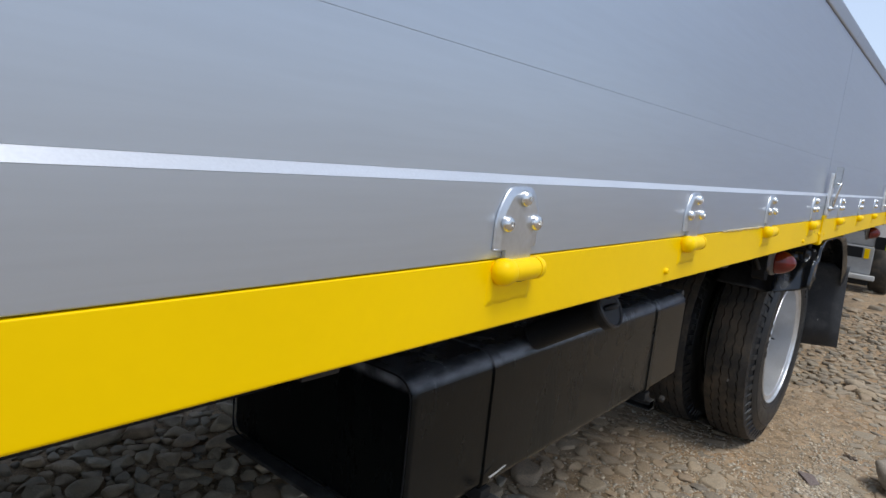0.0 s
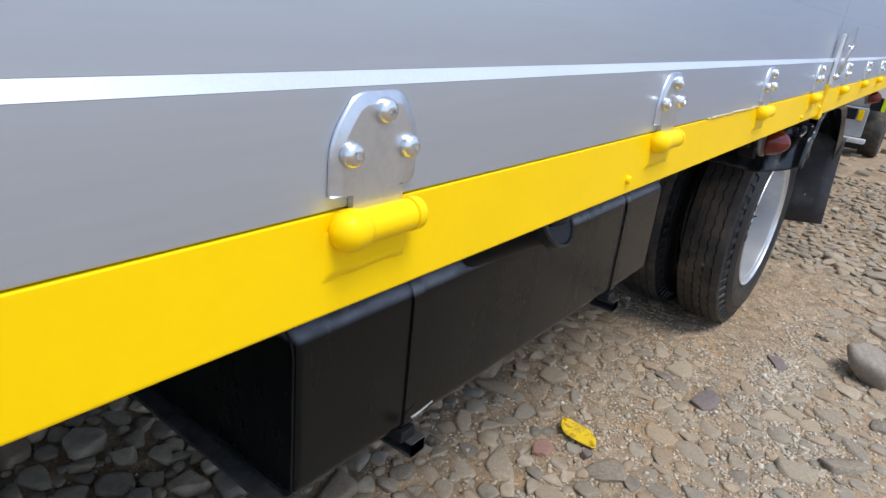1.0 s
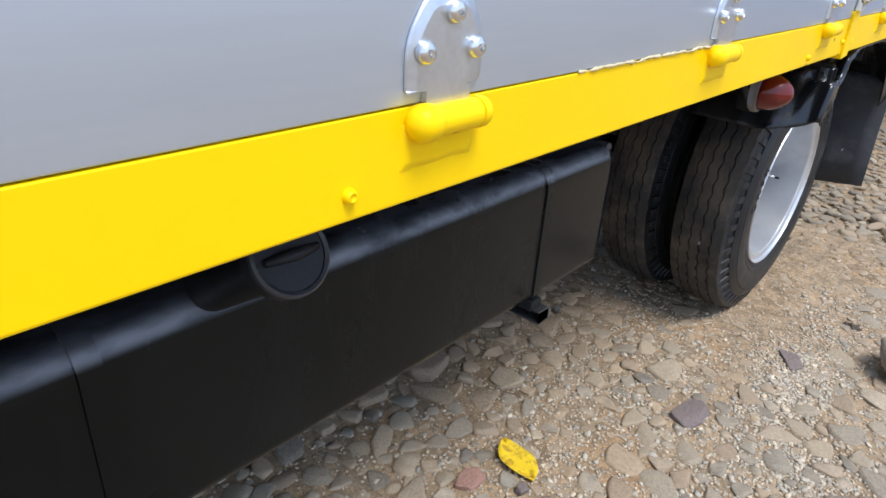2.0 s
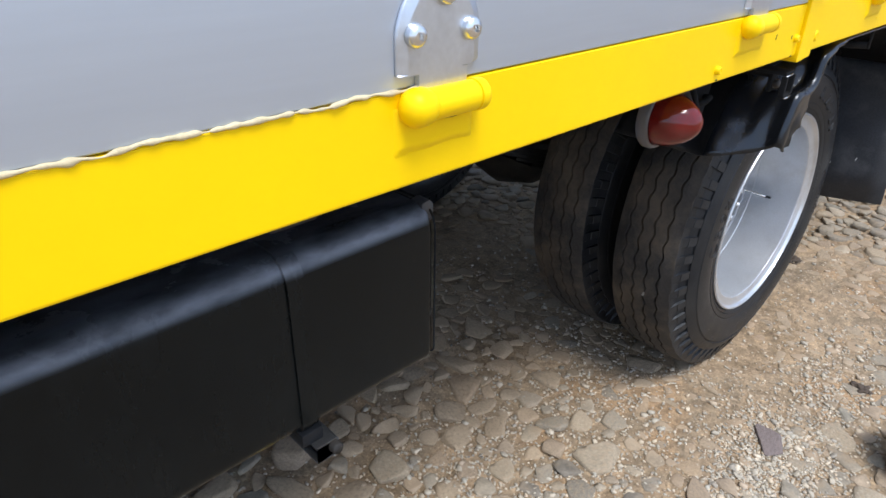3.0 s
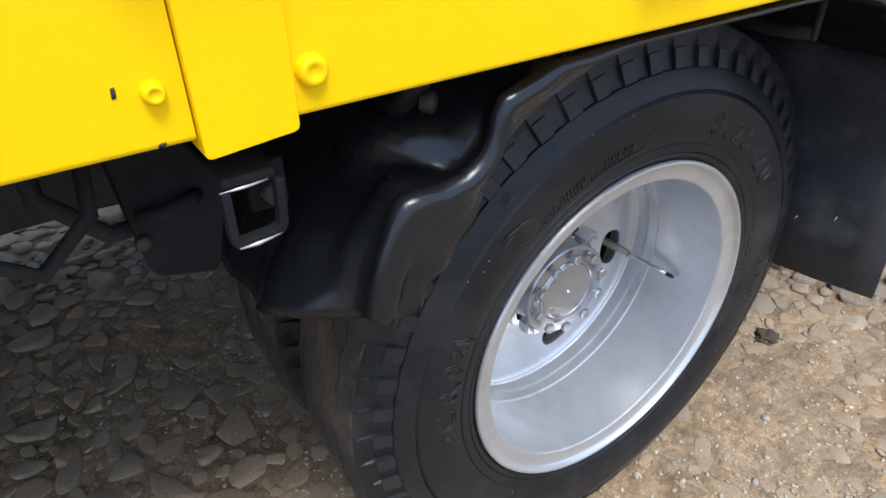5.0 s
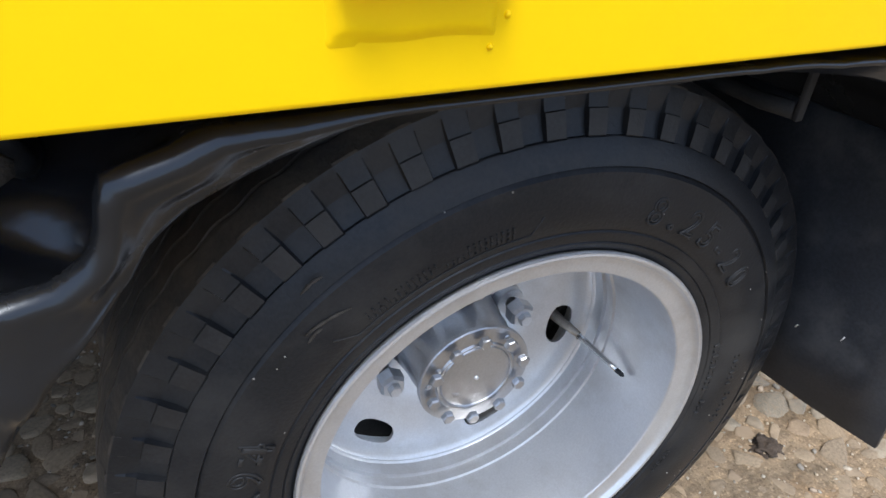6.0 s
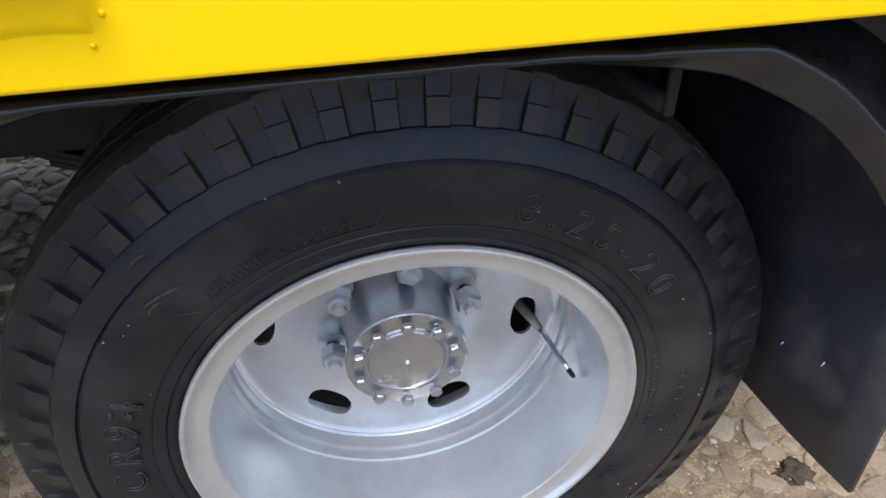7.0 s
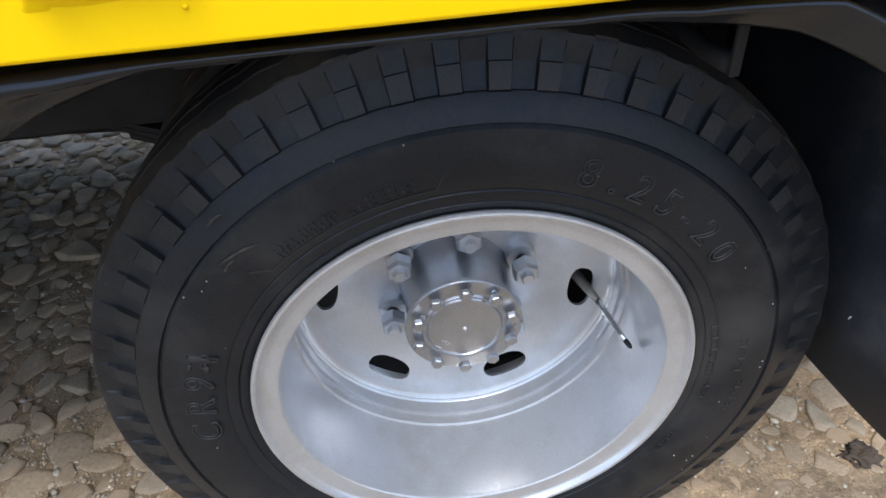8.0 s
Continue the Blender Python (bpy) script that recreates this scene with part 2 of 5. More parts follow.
def dirt():
    """Tan packed earth: broad patches, embedded grains at two sizes, lumps."""
    m = bpy.data.materials.new("packed_dirt")
    m.use_nodes = True
    n, l = m.node_tree.nodes, m.node_tree.links
    b = n["Principled BSDF"]
    b.inputs["Roughness"].default_value = 0.95
    co = n.new("ShaderNodeTexCoord")

    def noise_tex(scale, detail, rough=0.6):
        t = n.new("ShaderNodeTexNoise")
        t.inputs["Scale"].default_value, t.inputs["Detail"].default_value, t.inputs["Roughness"].default_value = scale, detail, rough
        l.new(co.outputs["Object"], t.inputs["Vector"])
        return t.outputs[0]

    def cells(scale):
        t = n.new("ShaderNodeTexVoronoi")
        t.inputs["Scale"].default_value = scale
        l.new(co.outputs["Object"], t.inputs["Vector"])
        return t

    def rampc(src, stops):
        r = n.new("ShaderNodeValToRGB")
        el = r.color_ramp.elements
        el[0].position, el[0].color = stops[0][0], (*stops[0][1], 1)
        el[1].position, el[1].color = stops[-1][0], (*stops[-1][1], 1)
        for p, c in stops[1:-1]:
            el.new(p).color = (*c, 1)
        l.new(src, r.inputs[0])
        return r.outputs[0]

    def mul(a, c, kind="MULTIPLY", fac=1.0):
        x = n.new("ShaderNodeMix")
        x.data_type, x.blend_type = "RGBA", kind
        if hasattr(fac, "is_linked"):
            l.new(fac, x.inputs[0])
        else:
            x.inputs[0].default_value = fac
        l.new(a, x.inputs[6])
        l.new(c, x.inputs[7])
        return x.outputs[2]

    base = rampc(noise_tex(2.1, 7), ((0.30, (0.147, 0.110, 0.072)), (0.40, (0.239, 0.171, 0.102)), (0.47, (0.331, 0.241, 0.151)), (0.55, (0.248, 0.188, 0.122)), (0.62, (0.331, 0.221, 0.125)), (0.72, (0.193, 0.146, 0.093))))
    base = mul(base, rampc(noise_tex(14, 6, 0.7), ((0.3, (0.62, 0.60, 0.58)), (0.5, (1.0, 1.0, 1.0)), (0.72, (1.30, 1.27, 1.22)))))
    base = mul(base, rampc(noise_tex(55, 5, 0.75), ((0.30, (0.70, 0.68, 0.66)), (0.5, (1.0, 1.0, 1.0)), (0.70, (1.28, 1.26, 1.24)))))
    small, mid = cells(230), cells(75)
    base = mul(base, rampc(small.outputs["Color"], ((0.0, (0.30, 0.28, 0.26)), (0.16, (0.55, 0.53, 0.50)), (0.24, (1.0, 1.0, 1.0)), (0.74, (1.0, 1.0, 1.0)), (0.84, (1.7, 1.68, 1.62)), (1.0, (2.2, 2.2, 2.15)))), fac=0.48)
    base = mul(base, rampc(mid.outputs["Color"], ((0.0, (0.55, 0.54, 0.53)), (0.3, (0.9, 0.9, 0.9)), (0.7, (1.0, 1.0, 1.0)), (1.0, (1.4, 1.38, 1.34)))), fac=0.45)
    l.new(base, b.inputs["Base Color"])
    h = n.new("ShaderNodeMath")
    h.operation = "MULTIPLY_ADD"
    l.new(mid.outputs["Distance"], h.inputs[0])
    h.inputs[1].default_value = -0.3
    l.new(noise_tex(60, 6, 0.7), h.inputs[2])
    h2 = n.new("ShaderNodeMath")
    h2.operation = "MULTIPLY_ADD"
    l.new(small.outputs["Distance"], h2.inputs[0])
    h2.inputs[1].default_value = -0.25
    l.new(h.outputs[0], h2.inputs[2])
    bp = n.new("ShaderNodeBump")
    bp.inputs["Strength"].default_value, bp.inputs["Distance"].default_value = 0.8, 0.0055
    l.new(h2.outputs[0], bp.inputs["Height"])
    l.new(bp.outputs[0], b.inputs["Normal"])
    return m


DIRT = dirt()


def glass(name, colour, rough=0.05, trans=1.0):
    m = bpy.data.materials.new(name)
    m.use_nodes = True
    b = m.node_tree.nodes["Principled BSDF"]
    b.inputs["Base Color"].default_value = (*colour, 1)
    b.inputs["Roughness"].default_value = rough
    b.inputs["Transmission Weight"].default_value = trans
    return m


RED_LENS = material("red_lens", (0.255, 0.013, 0.010), 0.11, var=0.3, var_scale=22, grain=0.1, grain_scale=90, stain=(0.30, 0.17, 0.15), stain_scale=26, stain_amount=0.3, stain_rough=0.3)
RED_LENS.node_tree.nodes["Principled BSDF"].inputs["Transmission Weight"].default_value = 0.5
RED_CORE = glass("red_inner_lens", (0.40, 0.010, 0.006), 0.25, 0.25)
CLEAR_LENS = glass("clear_lens", (0.40, 0.385, 0.375), 0.28, 0.85)
VALVE = material("brassy_valve_base", (0.30, 0.27, 0.23), 0.45, 0.7, var=0.25, var_scale=60, grain=0.1)


# ---- building blocks ----
def part(name, bm, mat, parent=None, label="", smooth=True, at=None):
    """Links a bmesh as one mesh object, under a thing or a part."""
    me = bpy.data.meshes.new(name)
    bm.to_mesh(me)
    bm.free()
    for m in (mat if isinstance(mat, (list, tuple)) else (mat,)):
        me.materials.append(m)
    if smooth:
        me.polygons.foreach_set("use_smooth", [True] * len(me.polygons))
    ob = new(name, me)
    if at is not None:
        ob.matrix_basis = at
    if parent:
        ob.parent = parent
    if label:
        ob["label"] = label
    return ob


def sharp(ob, angle=35):
    """Marks edges sharper than the angle, so that smooth shading keeps them crisp."""
    bm = bmesh.new()
    bm.from_mesh(ob.data)
    for e in bm.edges:
        if len(e.link_faces) == 2 and e.calc_face_angle(0) > radians(angle):
            e.smooth = False
    bm.to_mesh(ob.data)
    bm.free()
    ob.modifiers.new("even_faces", "WEIGHTED_NORMAL").keep_sharp = True
    return ob


def block(lo, hi, bevel=0.0, seg=2):
    bm = bmesh.new()
    c = [(a + b) / 2 for a, b in zip(lo, hi)]
    d = [b - a for a, b in zip(lo, hi)]
    bmesh.ops.create_cube(bm, size=1, matrix=Matrix.Translation(c) @ Matrix.Diagonal((*d, 1)))
    if bevel:
        bmesh.ops.bevel(bm, geom=bm.edges[:], offset=bevel, segments=seg, affect="EDGES", profile=0.5)
    return bm


def join(*bms):
    out = bmesh.new()
    for b in bms:
        me = bpy.data.meshes.new("tmp")
        b.to_mesh(me)
        b.free()
        out.from_mesh(me)
        bpy.data.meshes.remove(me)
    return out


def grid(rows, closed_u=False, closed_v=False):
    """A skin over rows of points."""
    bm = bmesh.new()
    vs = [[bm.verts.new(p) for p in r] for r in rows]
    nu, nv = len(rows), len(rows[0])
    for i in range(nu if closed_u else nu - 1):
        for j in range(nv if closed_v else nv - 1):
            a, b = vs[i], vs[(i + 1) % nu]
            try:
                bm.faces.new((a[j], b[j], b[(j + 1) % nv], a[(j + 1) % nv]))
            except ValueError:
                pass
    return bm


def revolve(profile, n=96, closed=False):
    """A profile of (radius, y) turned round the y axis."""
    rows = []
    for i in range(n):
        a = 2 * math.pi * i / n
        rows.append([(r * math.cos(a), y, r * math.sin(a)) for r, y in profile])
    bm = grid(rows, True, closed)
    bmesh.ops.remove_doubles(bm, verts=bm.verts[:], dist=1e-6)
    bmesh.ops.recalc_face_normals(bm, faces=bm.faces[:])
    return bm


def tube(points, r, n=12, caps=True):
    """A round bar along points; r may be a list."""
    pts = [Vector(p) for p in points]
    rs = r if isinstance(r, (list, tuple)) else [r] * len(pts)
    rows, side = [], None
    for i, p in enumerate(pts):
        d = (pts[min(i + 1, len(pts) - 1)] - pts[max(i - 1, 0)]).normalized()
        if side is None:
            side = d.orthogonal().normalized()
        side = (side - d * side.dot(d)).normalized()
        up = d.cross(side)
        rows.append([p + rs[i] * (math.cos(2 * math.pi * k / n) * side + math.sin(2 * math.pi * k / n) * up) for k in range(n)])
    bm = grid(rows, False, True)
    bm.verts.ensure_lookup_table()
    if caps:
        bm.faces.new(bm.verts[:n])
        bm.faces.new(bm.verts[-n:])
    bmesh.ops.recalc_face_normals(bm, faces=bm.faces[:])
    return bm


def prism(outline, y0, y1, bevel=0.0):
    """An outline of (x, z) given thickness in y."""
    bm = bmesh.new()
    f = bm.faces.new([bm.verts.new((x, y0, z)) for x, z in outline])
    ext = bmesh.ops.extrude_face_region(bm, geom=[f])
    for g in ext["geom"]:
        if isinstance(g, bmesh.types.BMVert):
            g.co.y = y1
    bmesh.ops.recalc_face_normals(bm, faces=bm.faces[:])
    if bevel:
        bmesh.ops.bevel(bm, geom=[e for e in bm.edges if e.calc_face_angle(0) > 0.6], offset=bevel, segments=2, affect="EDGES", profile=0.5)
    return bm


def sweep_x(profile, x0, x1, n=1):
    """A closed profile of (y, z) drawn along x, with caps."""
    rows = [[(x0 + (x1 - x0) * i / n, y, z) for y, z in profile] for i in range(n + 1)]
    bm = grid(rows, False, True)
    bm.verts.ensure_lookup_table()
    k = len(profile)
    bm.faces.new(bm.verts[:k])
    bm.faces.new(bm.verts[-k:])
    bmesh.ops.recalc_face_normals(bm, faces=bm.faces[:])
    return bm


def rounded(pts, r, seg=5):
    """A polygon of 2D points with its corners rounded; r may be a list."""
    out = []
    n = len(pts)
    for i, p in enumerate(pts):
        ri = r[i] if isinstance(r, (list, tuple)) else r
        p = Vector(p)
        a, b = Vector(pts[i - 1]), Vector(pts[(i + 1) % n])
        if ri <= 0:
            out.append(tuple(p))
            continue
        p0, p1 = p + (a - p).normalized() * ri, p + (b - p).normalized() * ri
        for k in range(seg + 1):
            t = k / seg
            out.append(tuple(p0 * (1 - t) ** 2 + p * 2 * t * (1 - t) + p1 * t ** 2))
    return out


def hexnut(r, h, y0, cx=0.0, cz=0.0, turn=0.0):
    """A hexagon head that stands out towards -y, with a chamfered crown."""
    rows = []
    for rr, y in ((r, y0), (r, y0 - h * 0.75), (r * 0.82, y0 - h)):
        rows.append([(cx + rr * math.cos(turn + k * math.pi / 3), y, cz + rr * math.sin(turn + k * math.pi / 3)) for k in range(6)])
    bm = grid(rows, False, True)
    bm.verts.ensure_lookup_table()
    bm.faces.new(bm.verts[-6:])
    bmesh.ops.recalc_face_normals(bm, faces=bm.faces[:])
    return bm


# ---- the truck ----
truck = tagged(new("flatbed_truck"), "silver and yellow drop-side truck standing on stony ground", "truck")
AXLE = 0.474
JOINT = -0.5825

# load bed side: yellow rail, split where the stake stands
RAIL_PROFILE = rounded([(0.0, 1.018), (0.0, 1.1008), (0.05, 1.1008), (0.05, 1.018)], [0.004, 0.0014, 0, 0], 3)
for x0, x1 in ((-4.6, JOINT - 0.0295), (JOINT + 0.0295, 5.2)):
    sharp(part("side_rail", sweep_x(RAIL_PROFILE, x0, x1, 8), YELLOW, truck, "yellow painted steel rail"))
bm = prism(rounded([(JOINT - 0.0285, 1.007), (JOINT + 0.0285, 1.012), (JOINT + 0.0285, 1.118), (JOINT - 0.0285, 1.118)], 0.004, 2), -0.006, 0.05, 0.0015)
sharp(part("stake_pocket", bm, YELLOW, truck, "yellow painted stake pocket"))

# aluminium drop sides: proud lower section, bright ledge, flat boards above, rounded top
LOWER = rounded([(0.001, 1.1022), (0.001, 1.1890), (0.030, 1.1890), (0.030, 1.1022)], [0.0018, 0, 0, 0], 3)
LEDGE = [(0.001, 1.1893), (0.011, 1.1985), (0.030, 1.1985), (0.030, 1.1893)]
BOARD_A = rounded([(0.0112, 1.1987), (0.0112, 1.3235), (0.030, 1.3235), (0.030, 1.1987)], [0, 0.0003, 0, 0], 2)
BOARD_B = rounded([(0.0112, 1.3237), (0.0112, 1.745), (0.030, 1.745), (0.030, 1.3237)], [0.0003, 0.0015, 0, 0], 2)
TOP = rounded([(0.006, 1.747), (-0.004, 1.790), (0.040, 1.790), (0.034, 1.747)], [0.004, 0.012, 0.012, 0.004], 4)
for x0, x1 in ((-4.6, JOINT - 0.0012), (JOINT + 0.0012, 1.419), (1.421, 3.8), (3.802, 5.2)):
    side = sharp(part("drop_side", sweep_x(LOWER, x0, x1, 6), ALU, truck, "satin silver aluminium drop side"))
    # paler metal than the boards: the upward face's highlight is in its colour
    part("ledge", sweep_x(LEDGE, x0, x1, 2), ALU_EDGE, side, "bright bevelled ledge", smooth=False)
    sharp(part("board", sweep_x(BOARD_A, x0, x1, 6), ALU, side))
    sharp(part("board", sweep_x(BOARD_B, x0, x1, 6), ALU, side))
    sharp(part("top_trim", sweep_x(TOP, x0, x1, 2), ALU, side), 50)


def stake(x):
    """The post between two drop sides, with its lever latch."""
    post = sharp(part("stake", block((x - 0.019, -0.013, 1.1185), (x + 0.019, 0.0, 1.275), 0.003), ALU_EDGE, truck, "aluminium stake between the drop sides"))
    loop = tube([(x - 0.008, -0.012, 1.150), (x - 0.012, -0.018, 1.180), (x - 0.013, -0.024, 1.225), (x - 0.006, -0.028, 1.240), (x + 0.008, -0.028, 1.242), (x + 0.013, -0.024, 1.225), (x + 0.011, -0.018, 1.185), (x + 0.008, -0.012, 1.150)], 0.0034, 8)
    bmesh.ops.translate(loop, verts=loop.verts[:], vec=(0, -0.008, 0))
    part("latch_loop", loop, CHROME, post)
    channel = [(-0.013, -0.0262), (-0.013, -0.0065), (0.013, -0.0065), (0.013, -0.0262), (0.009, -0.0262), (0.009, -0.0105), (-0.009, -0.0105), (-0.009, -0.0262)]
    lever = grid([[(x + u, v - 0.008, z) for u, v in channel] for z in (1.222, 1.255, 1.298)], False, True)
    lever.verts.ensure_lookup_table()
    lever.faces.new(lever.verts[:8])
    lever.faces.new(lever.verts[-8:])
    bmesh.ops.recalc_face_normals(lever, faces=lever.faces[:])
    sharp(part("latch_lever", lever, ZINC, post, "folded zinc latch lever"))
    part("latch_pin", tube([(x - 0.019, -0.027, 1.238), (x + 0.021, -0.027, 1.238)], 0.004, 10), CHROME, post)
    sharp(part("latch_plate", block((x - 0.016, -0.020, 1.132), (x + 0.016, -0.0135, 1.19), 0.002), ZINC, post))
    part("latch_pin", tube([(x - 0.055, -0.022, 1.146), (x - 0.045, -0.022, 1.146), (x - 0.043, -0.022, 1.146), (x + 0.02, -0.022, 1.146)], [0.008, 0.008, 0.005, 0.005], 10), CHROME, post)


stake(JOINT)
stake(1.42)


def weld_pad():
    """A welded strap under a coat of paint: a soft pad with a wavy lower edge."""
    rows = []
    for i in range(49):
        x = -0.064 + 0.114 * i / 48
        row = []
        for k in range(25):
            z = 1.0325 + 0.056 * k / 24
            along_blob = min(max(x, -0.047), -0.036)
            blob = 0.0040 - math.hypot(x - along_blob, z - 1.0500)
            wave = 1.0475 + 0.0007 * math.sin(x * 110)
            strap = min(x + 0.050, 0.0425 - x, z - wave)
            inside = max(blob, strap) + 0.0022
            up = min(1.0, max(0.0, inside / 0.0105))
            row.append((x, 0.0012 - 0.0052 * up * up * (3 - 2 * up), z))
        rows.append(row)
    return grid(rows)


def hinge():
    """A flap hinge: pressed plate with three pan-head screws on the drop side, knuckle and pad on the rail."""
    outline = rounded([(-0.0255, 1.096), (0.0285, 1.096), (0.0285, 1.1135), (0.046, 1.1150), (0.046, 1.155), (0.026, 1.1862), (-0.024, 1.1862), (-0.046, 1.155), (-0.046, 1.1130), (-0.0255, 1.1130)],
                      [0, 0, 0.002, 0.004, 0.016, 0.012, 0.012, 0.016, 0.002, 0.001], 4)

    def inset(x, z, d):
        away = Vector((x, max(0.0, z - 1.150)))
        if z < 1.1135 or away.length < 1e-6:
            return (x, z)
        if z < 1.150:
            return (x - math.copysign(min(d, abs(x)), x), z)
        n = Vector((x, (z - 1.150) * 1.1)).normalized()
        return (x - n.x * d, z - n.y * d)

    rows = []
    for y, d in ((0.0006, 0.0), (-0.0012, 0.0002), (-0.0022, 0.0020), (-0.0047, 0.0085), (-0.0053, 0.0100)):
        rows.append([(u, y, v) for u, v in (inset(x, z, d) for x, z in outline)])
    bm = grid(rows, False, True)
    bm.verts.ensure_lookup_table()
    bm.faces.new(bm.verts[-len(outline):])
    bmesh.ops.recalc_face_normals(bm, faces=bm.faces[:])
    plate = sharp(part("hinge", bm, ZINC, truck, "pressed zinc hinge plate, knuckle painted yellow"), 55)
    for x, z, turn in ((0.002, 1.1725, 0.3), (-0.0305, 1.1435, 0.9), (0.0305, 1.1435, 0.6)):
        rows = []
        for i in range(24):
            a = 2 * math.pi * i / 24
            pit = 0.0026 + 0.0018 * max(0.0, math.cos(2 * (a + turn))) ** 2
            prof = [(0.0, -0.0050), (pit * 0.75, -0.0050), (pit, -0.0082), (0.0056, -0.0081), (0.0080, -0.0066), (0.0093, -0.0042), (0.0097, -0.0015), (0.0097, 0.0005)]
            rows.append([(x + r * math.cos(a), y - 0.0048, z + r * math.sin(a)) for r, y in prof])
        head = grid(rows, True, False)
        bmesh.ops.remove_doubles(head, verts=head.verts[:], dist=1e-6)
        bmesh.ops.recalc_face_normals(head, faces=head.faces[:])
        sharp(part("screw", head, CHROME, plate, "pan-head steel screw"), 40)
    ends = []
    for k in range(9):
        a = math.pi / 2 * k / 8
        ends.append((math.sin(a), math.cos(a)))
    axis_y, axis_z = -0.0095, 1.0885
    pts, rs = [], []
    for s, c in reversed(ends):
        pts.append((-0.0325 - 0.0150 * s, axis_y, axis_z)), rs.append(max(0.0006, 0.0162 * c))
    pts += [(-0.0255, axis_y, axis_z), (-0.0215, axis_y, axis_z), (-0.0185, axis_y, axis_z)]
    rs += [0.0158, 0.0146, 0.0128]
    pts += [(-0.0180, axis_y, axis_z), (0.0305, axis_y, axis_z), (0.0310, axis_y, axis_z), (0.0320, axis_y, axis_z), (0.0325, axis_y, axis_z)]
    rs += [0.0134, 0.0134, 0.0122, 0.0122, 0.0140]
    for s, c in ends:
        pts.append((0.0385 + 0.0085 * s, axis_y, axis_z)), rs.append(max(0.0006, 0.0142 * c ** 0.7))
    sharp(part("knuckle", tube(pts, rs, 24), YELLOW, plate, "yellow painted hinge knuckle"), 50)
    neck = prism(rounded([(-0.0185, 1.0875), (0.0300, 1.0875), (0.0292, 1.1005), (-0.0242, 1.0985)], 0.0015, 2), -0.0185, -0.002, 0.002)
    for v in neck.verts:
        v.co.y += max(0.0, v.co.z - 1.090) * 1.15
    sharp(part("neck", neck, YELLOW, plate, "yellow painted leaf running into the knuckle"), 50)
    # a rusty line that also paints the shadow beneath the knuckle
    part("rust_line", tube([(-0.012, -0.0070, 1.0745), (0.01, -0.0075, 1.0742), (0.032, -0.0065, 1.0748)], [0.0006, 0.0016, 0.0007], 8), RUSTY_SHADE, plate, "rusty line with painted shadow under the knuckle")
    part("weld_pad", weld_pad(), YELLOW, plate, "yellow painted weld pad")
    return plate


first = hinge()
first.location.x = -1.4400
for x in (-3.940, -3.311, -2.6805, -2.0600, -0.812, -0.222, 0.405, 1.032, 1.80, 2.427, 3.054, 3.681):
    copy_thing(first, Matrix.Translation((x, 0, 0)))

# a ragged line of old sealant between drop side and rail
pts, rs = [], []
for i in range(150):
    x = -1.845 + i * 0.00262
    pts.append((x, -0.0010 + 0.0018 * noise.noise((x * 45, 0, 3)), 1.1025 + 0.0022 * noise.noise((x * 26, 4, 0)) + 0.0010 * noise.noise((x * 90, 2, 0))))
    rs.append(max(0.0004, 0.0017 + 0.0020 * noise.noise((x * 60, 1, 9)) + 0.0012 * noise.noise((x * 150, 5, 2))))
part("sealant_bead", tube(pts, rs, 7), SEALANT, truck, "ragged cream sealant bead")

# bolts on the rail
for x, z, r in ((-0.905, 1.036, 0.006), (-0.541, 1.044, 0.0095), (-0.628, 1.049, 0.006), (-2.163, 1.041, 0.006)):
    bm = revolve([(0, -0.0050), (r * 0.38, -0.0050), (r * 0.52, -0.006), (r * 0.78, -0.006), (r * 0.95, -0.004), (r * 1.1, 0.001)], 24)
    bmesh.ops.translate(bm, verts=bm.verts[:], vec=(x, -0.0005, z))
    part("rail_bolt", bm, YELLOW, truck, "painted-over bolt")

# chips in the paint down to dark primer
for x, z, w, h in ((-0.713, 1.060, 0.0016, 0.0042), (-0.646, 1.052, 0.0014, 0.0030), (-0.90, 1.0215, 0.0030, 0.0012), (-0.63, 1.0205, 0.0026, 0.0012)):
    chip = prism(rounded([(x - w, z - h), (x + w * 0.7, z - h * 0.8), (x + w, z + h), (x - w * 0.6, z + h * 0.9)], w * 0.5, 3), -0.0005, 0.002)
    part("paint_chip", chip, GRIME, truck, "dark chip in the yellow paint")
part("paint_lump", revolve([(0, -0.0020), (0.0012, -0.0016), (0.0022, -0.0003), (0.0026, 0.001)], 14), YELLOW, truck, "small lump in the paint").location = (-0.174, 0, 1.058)
part("paint_lump", revolve([(0, -0.0024), (0.0009, -0.0020), (0.0018, -0.0008), (0.0022, 0.001)], 14), YELLOW, truck, "small lump in the paint").location = (-0.183, 0, 1.042)

# bed floor and cross bearers
sharp(part("bed_floor", block((-4.6, 0.052, 1.07), (5.2, 2.2, 1.10)), BED, truck, "dark boards of the load bed"))
for k in range(14):
    x = -4.3 + k * 0.68
    sharp(part("cross_bearer", block((x, 0.055, 0.985), (x + 0.05, 2.15, 1.068), 0.004), SOOT, truck))
for y in (0.62, 1.51):
    prof = [(y, 0.700), (y, 1.069), (y + 0.07, 1.069), (y + 0.07, 0.700)]
    sharp(part("chassis_rail", sweep_x(rounded(prof, 0.008, 3), -4.8, 4.6, 4), SOOT, truck, "black chassis rail"))
sharp(part("side_rail", block((-4.6, 2.16, 1.02), (5.2, 2.21, 1.105), 0.004), YELLOW, truck, "yellow painted steel rail"))
sharp(part("drop_side", block((-4.6, 2.17, 1.106), (5.2, 2.2, 1.78), 0.004), ALU, truck, "satin silver aluminium drop side"))
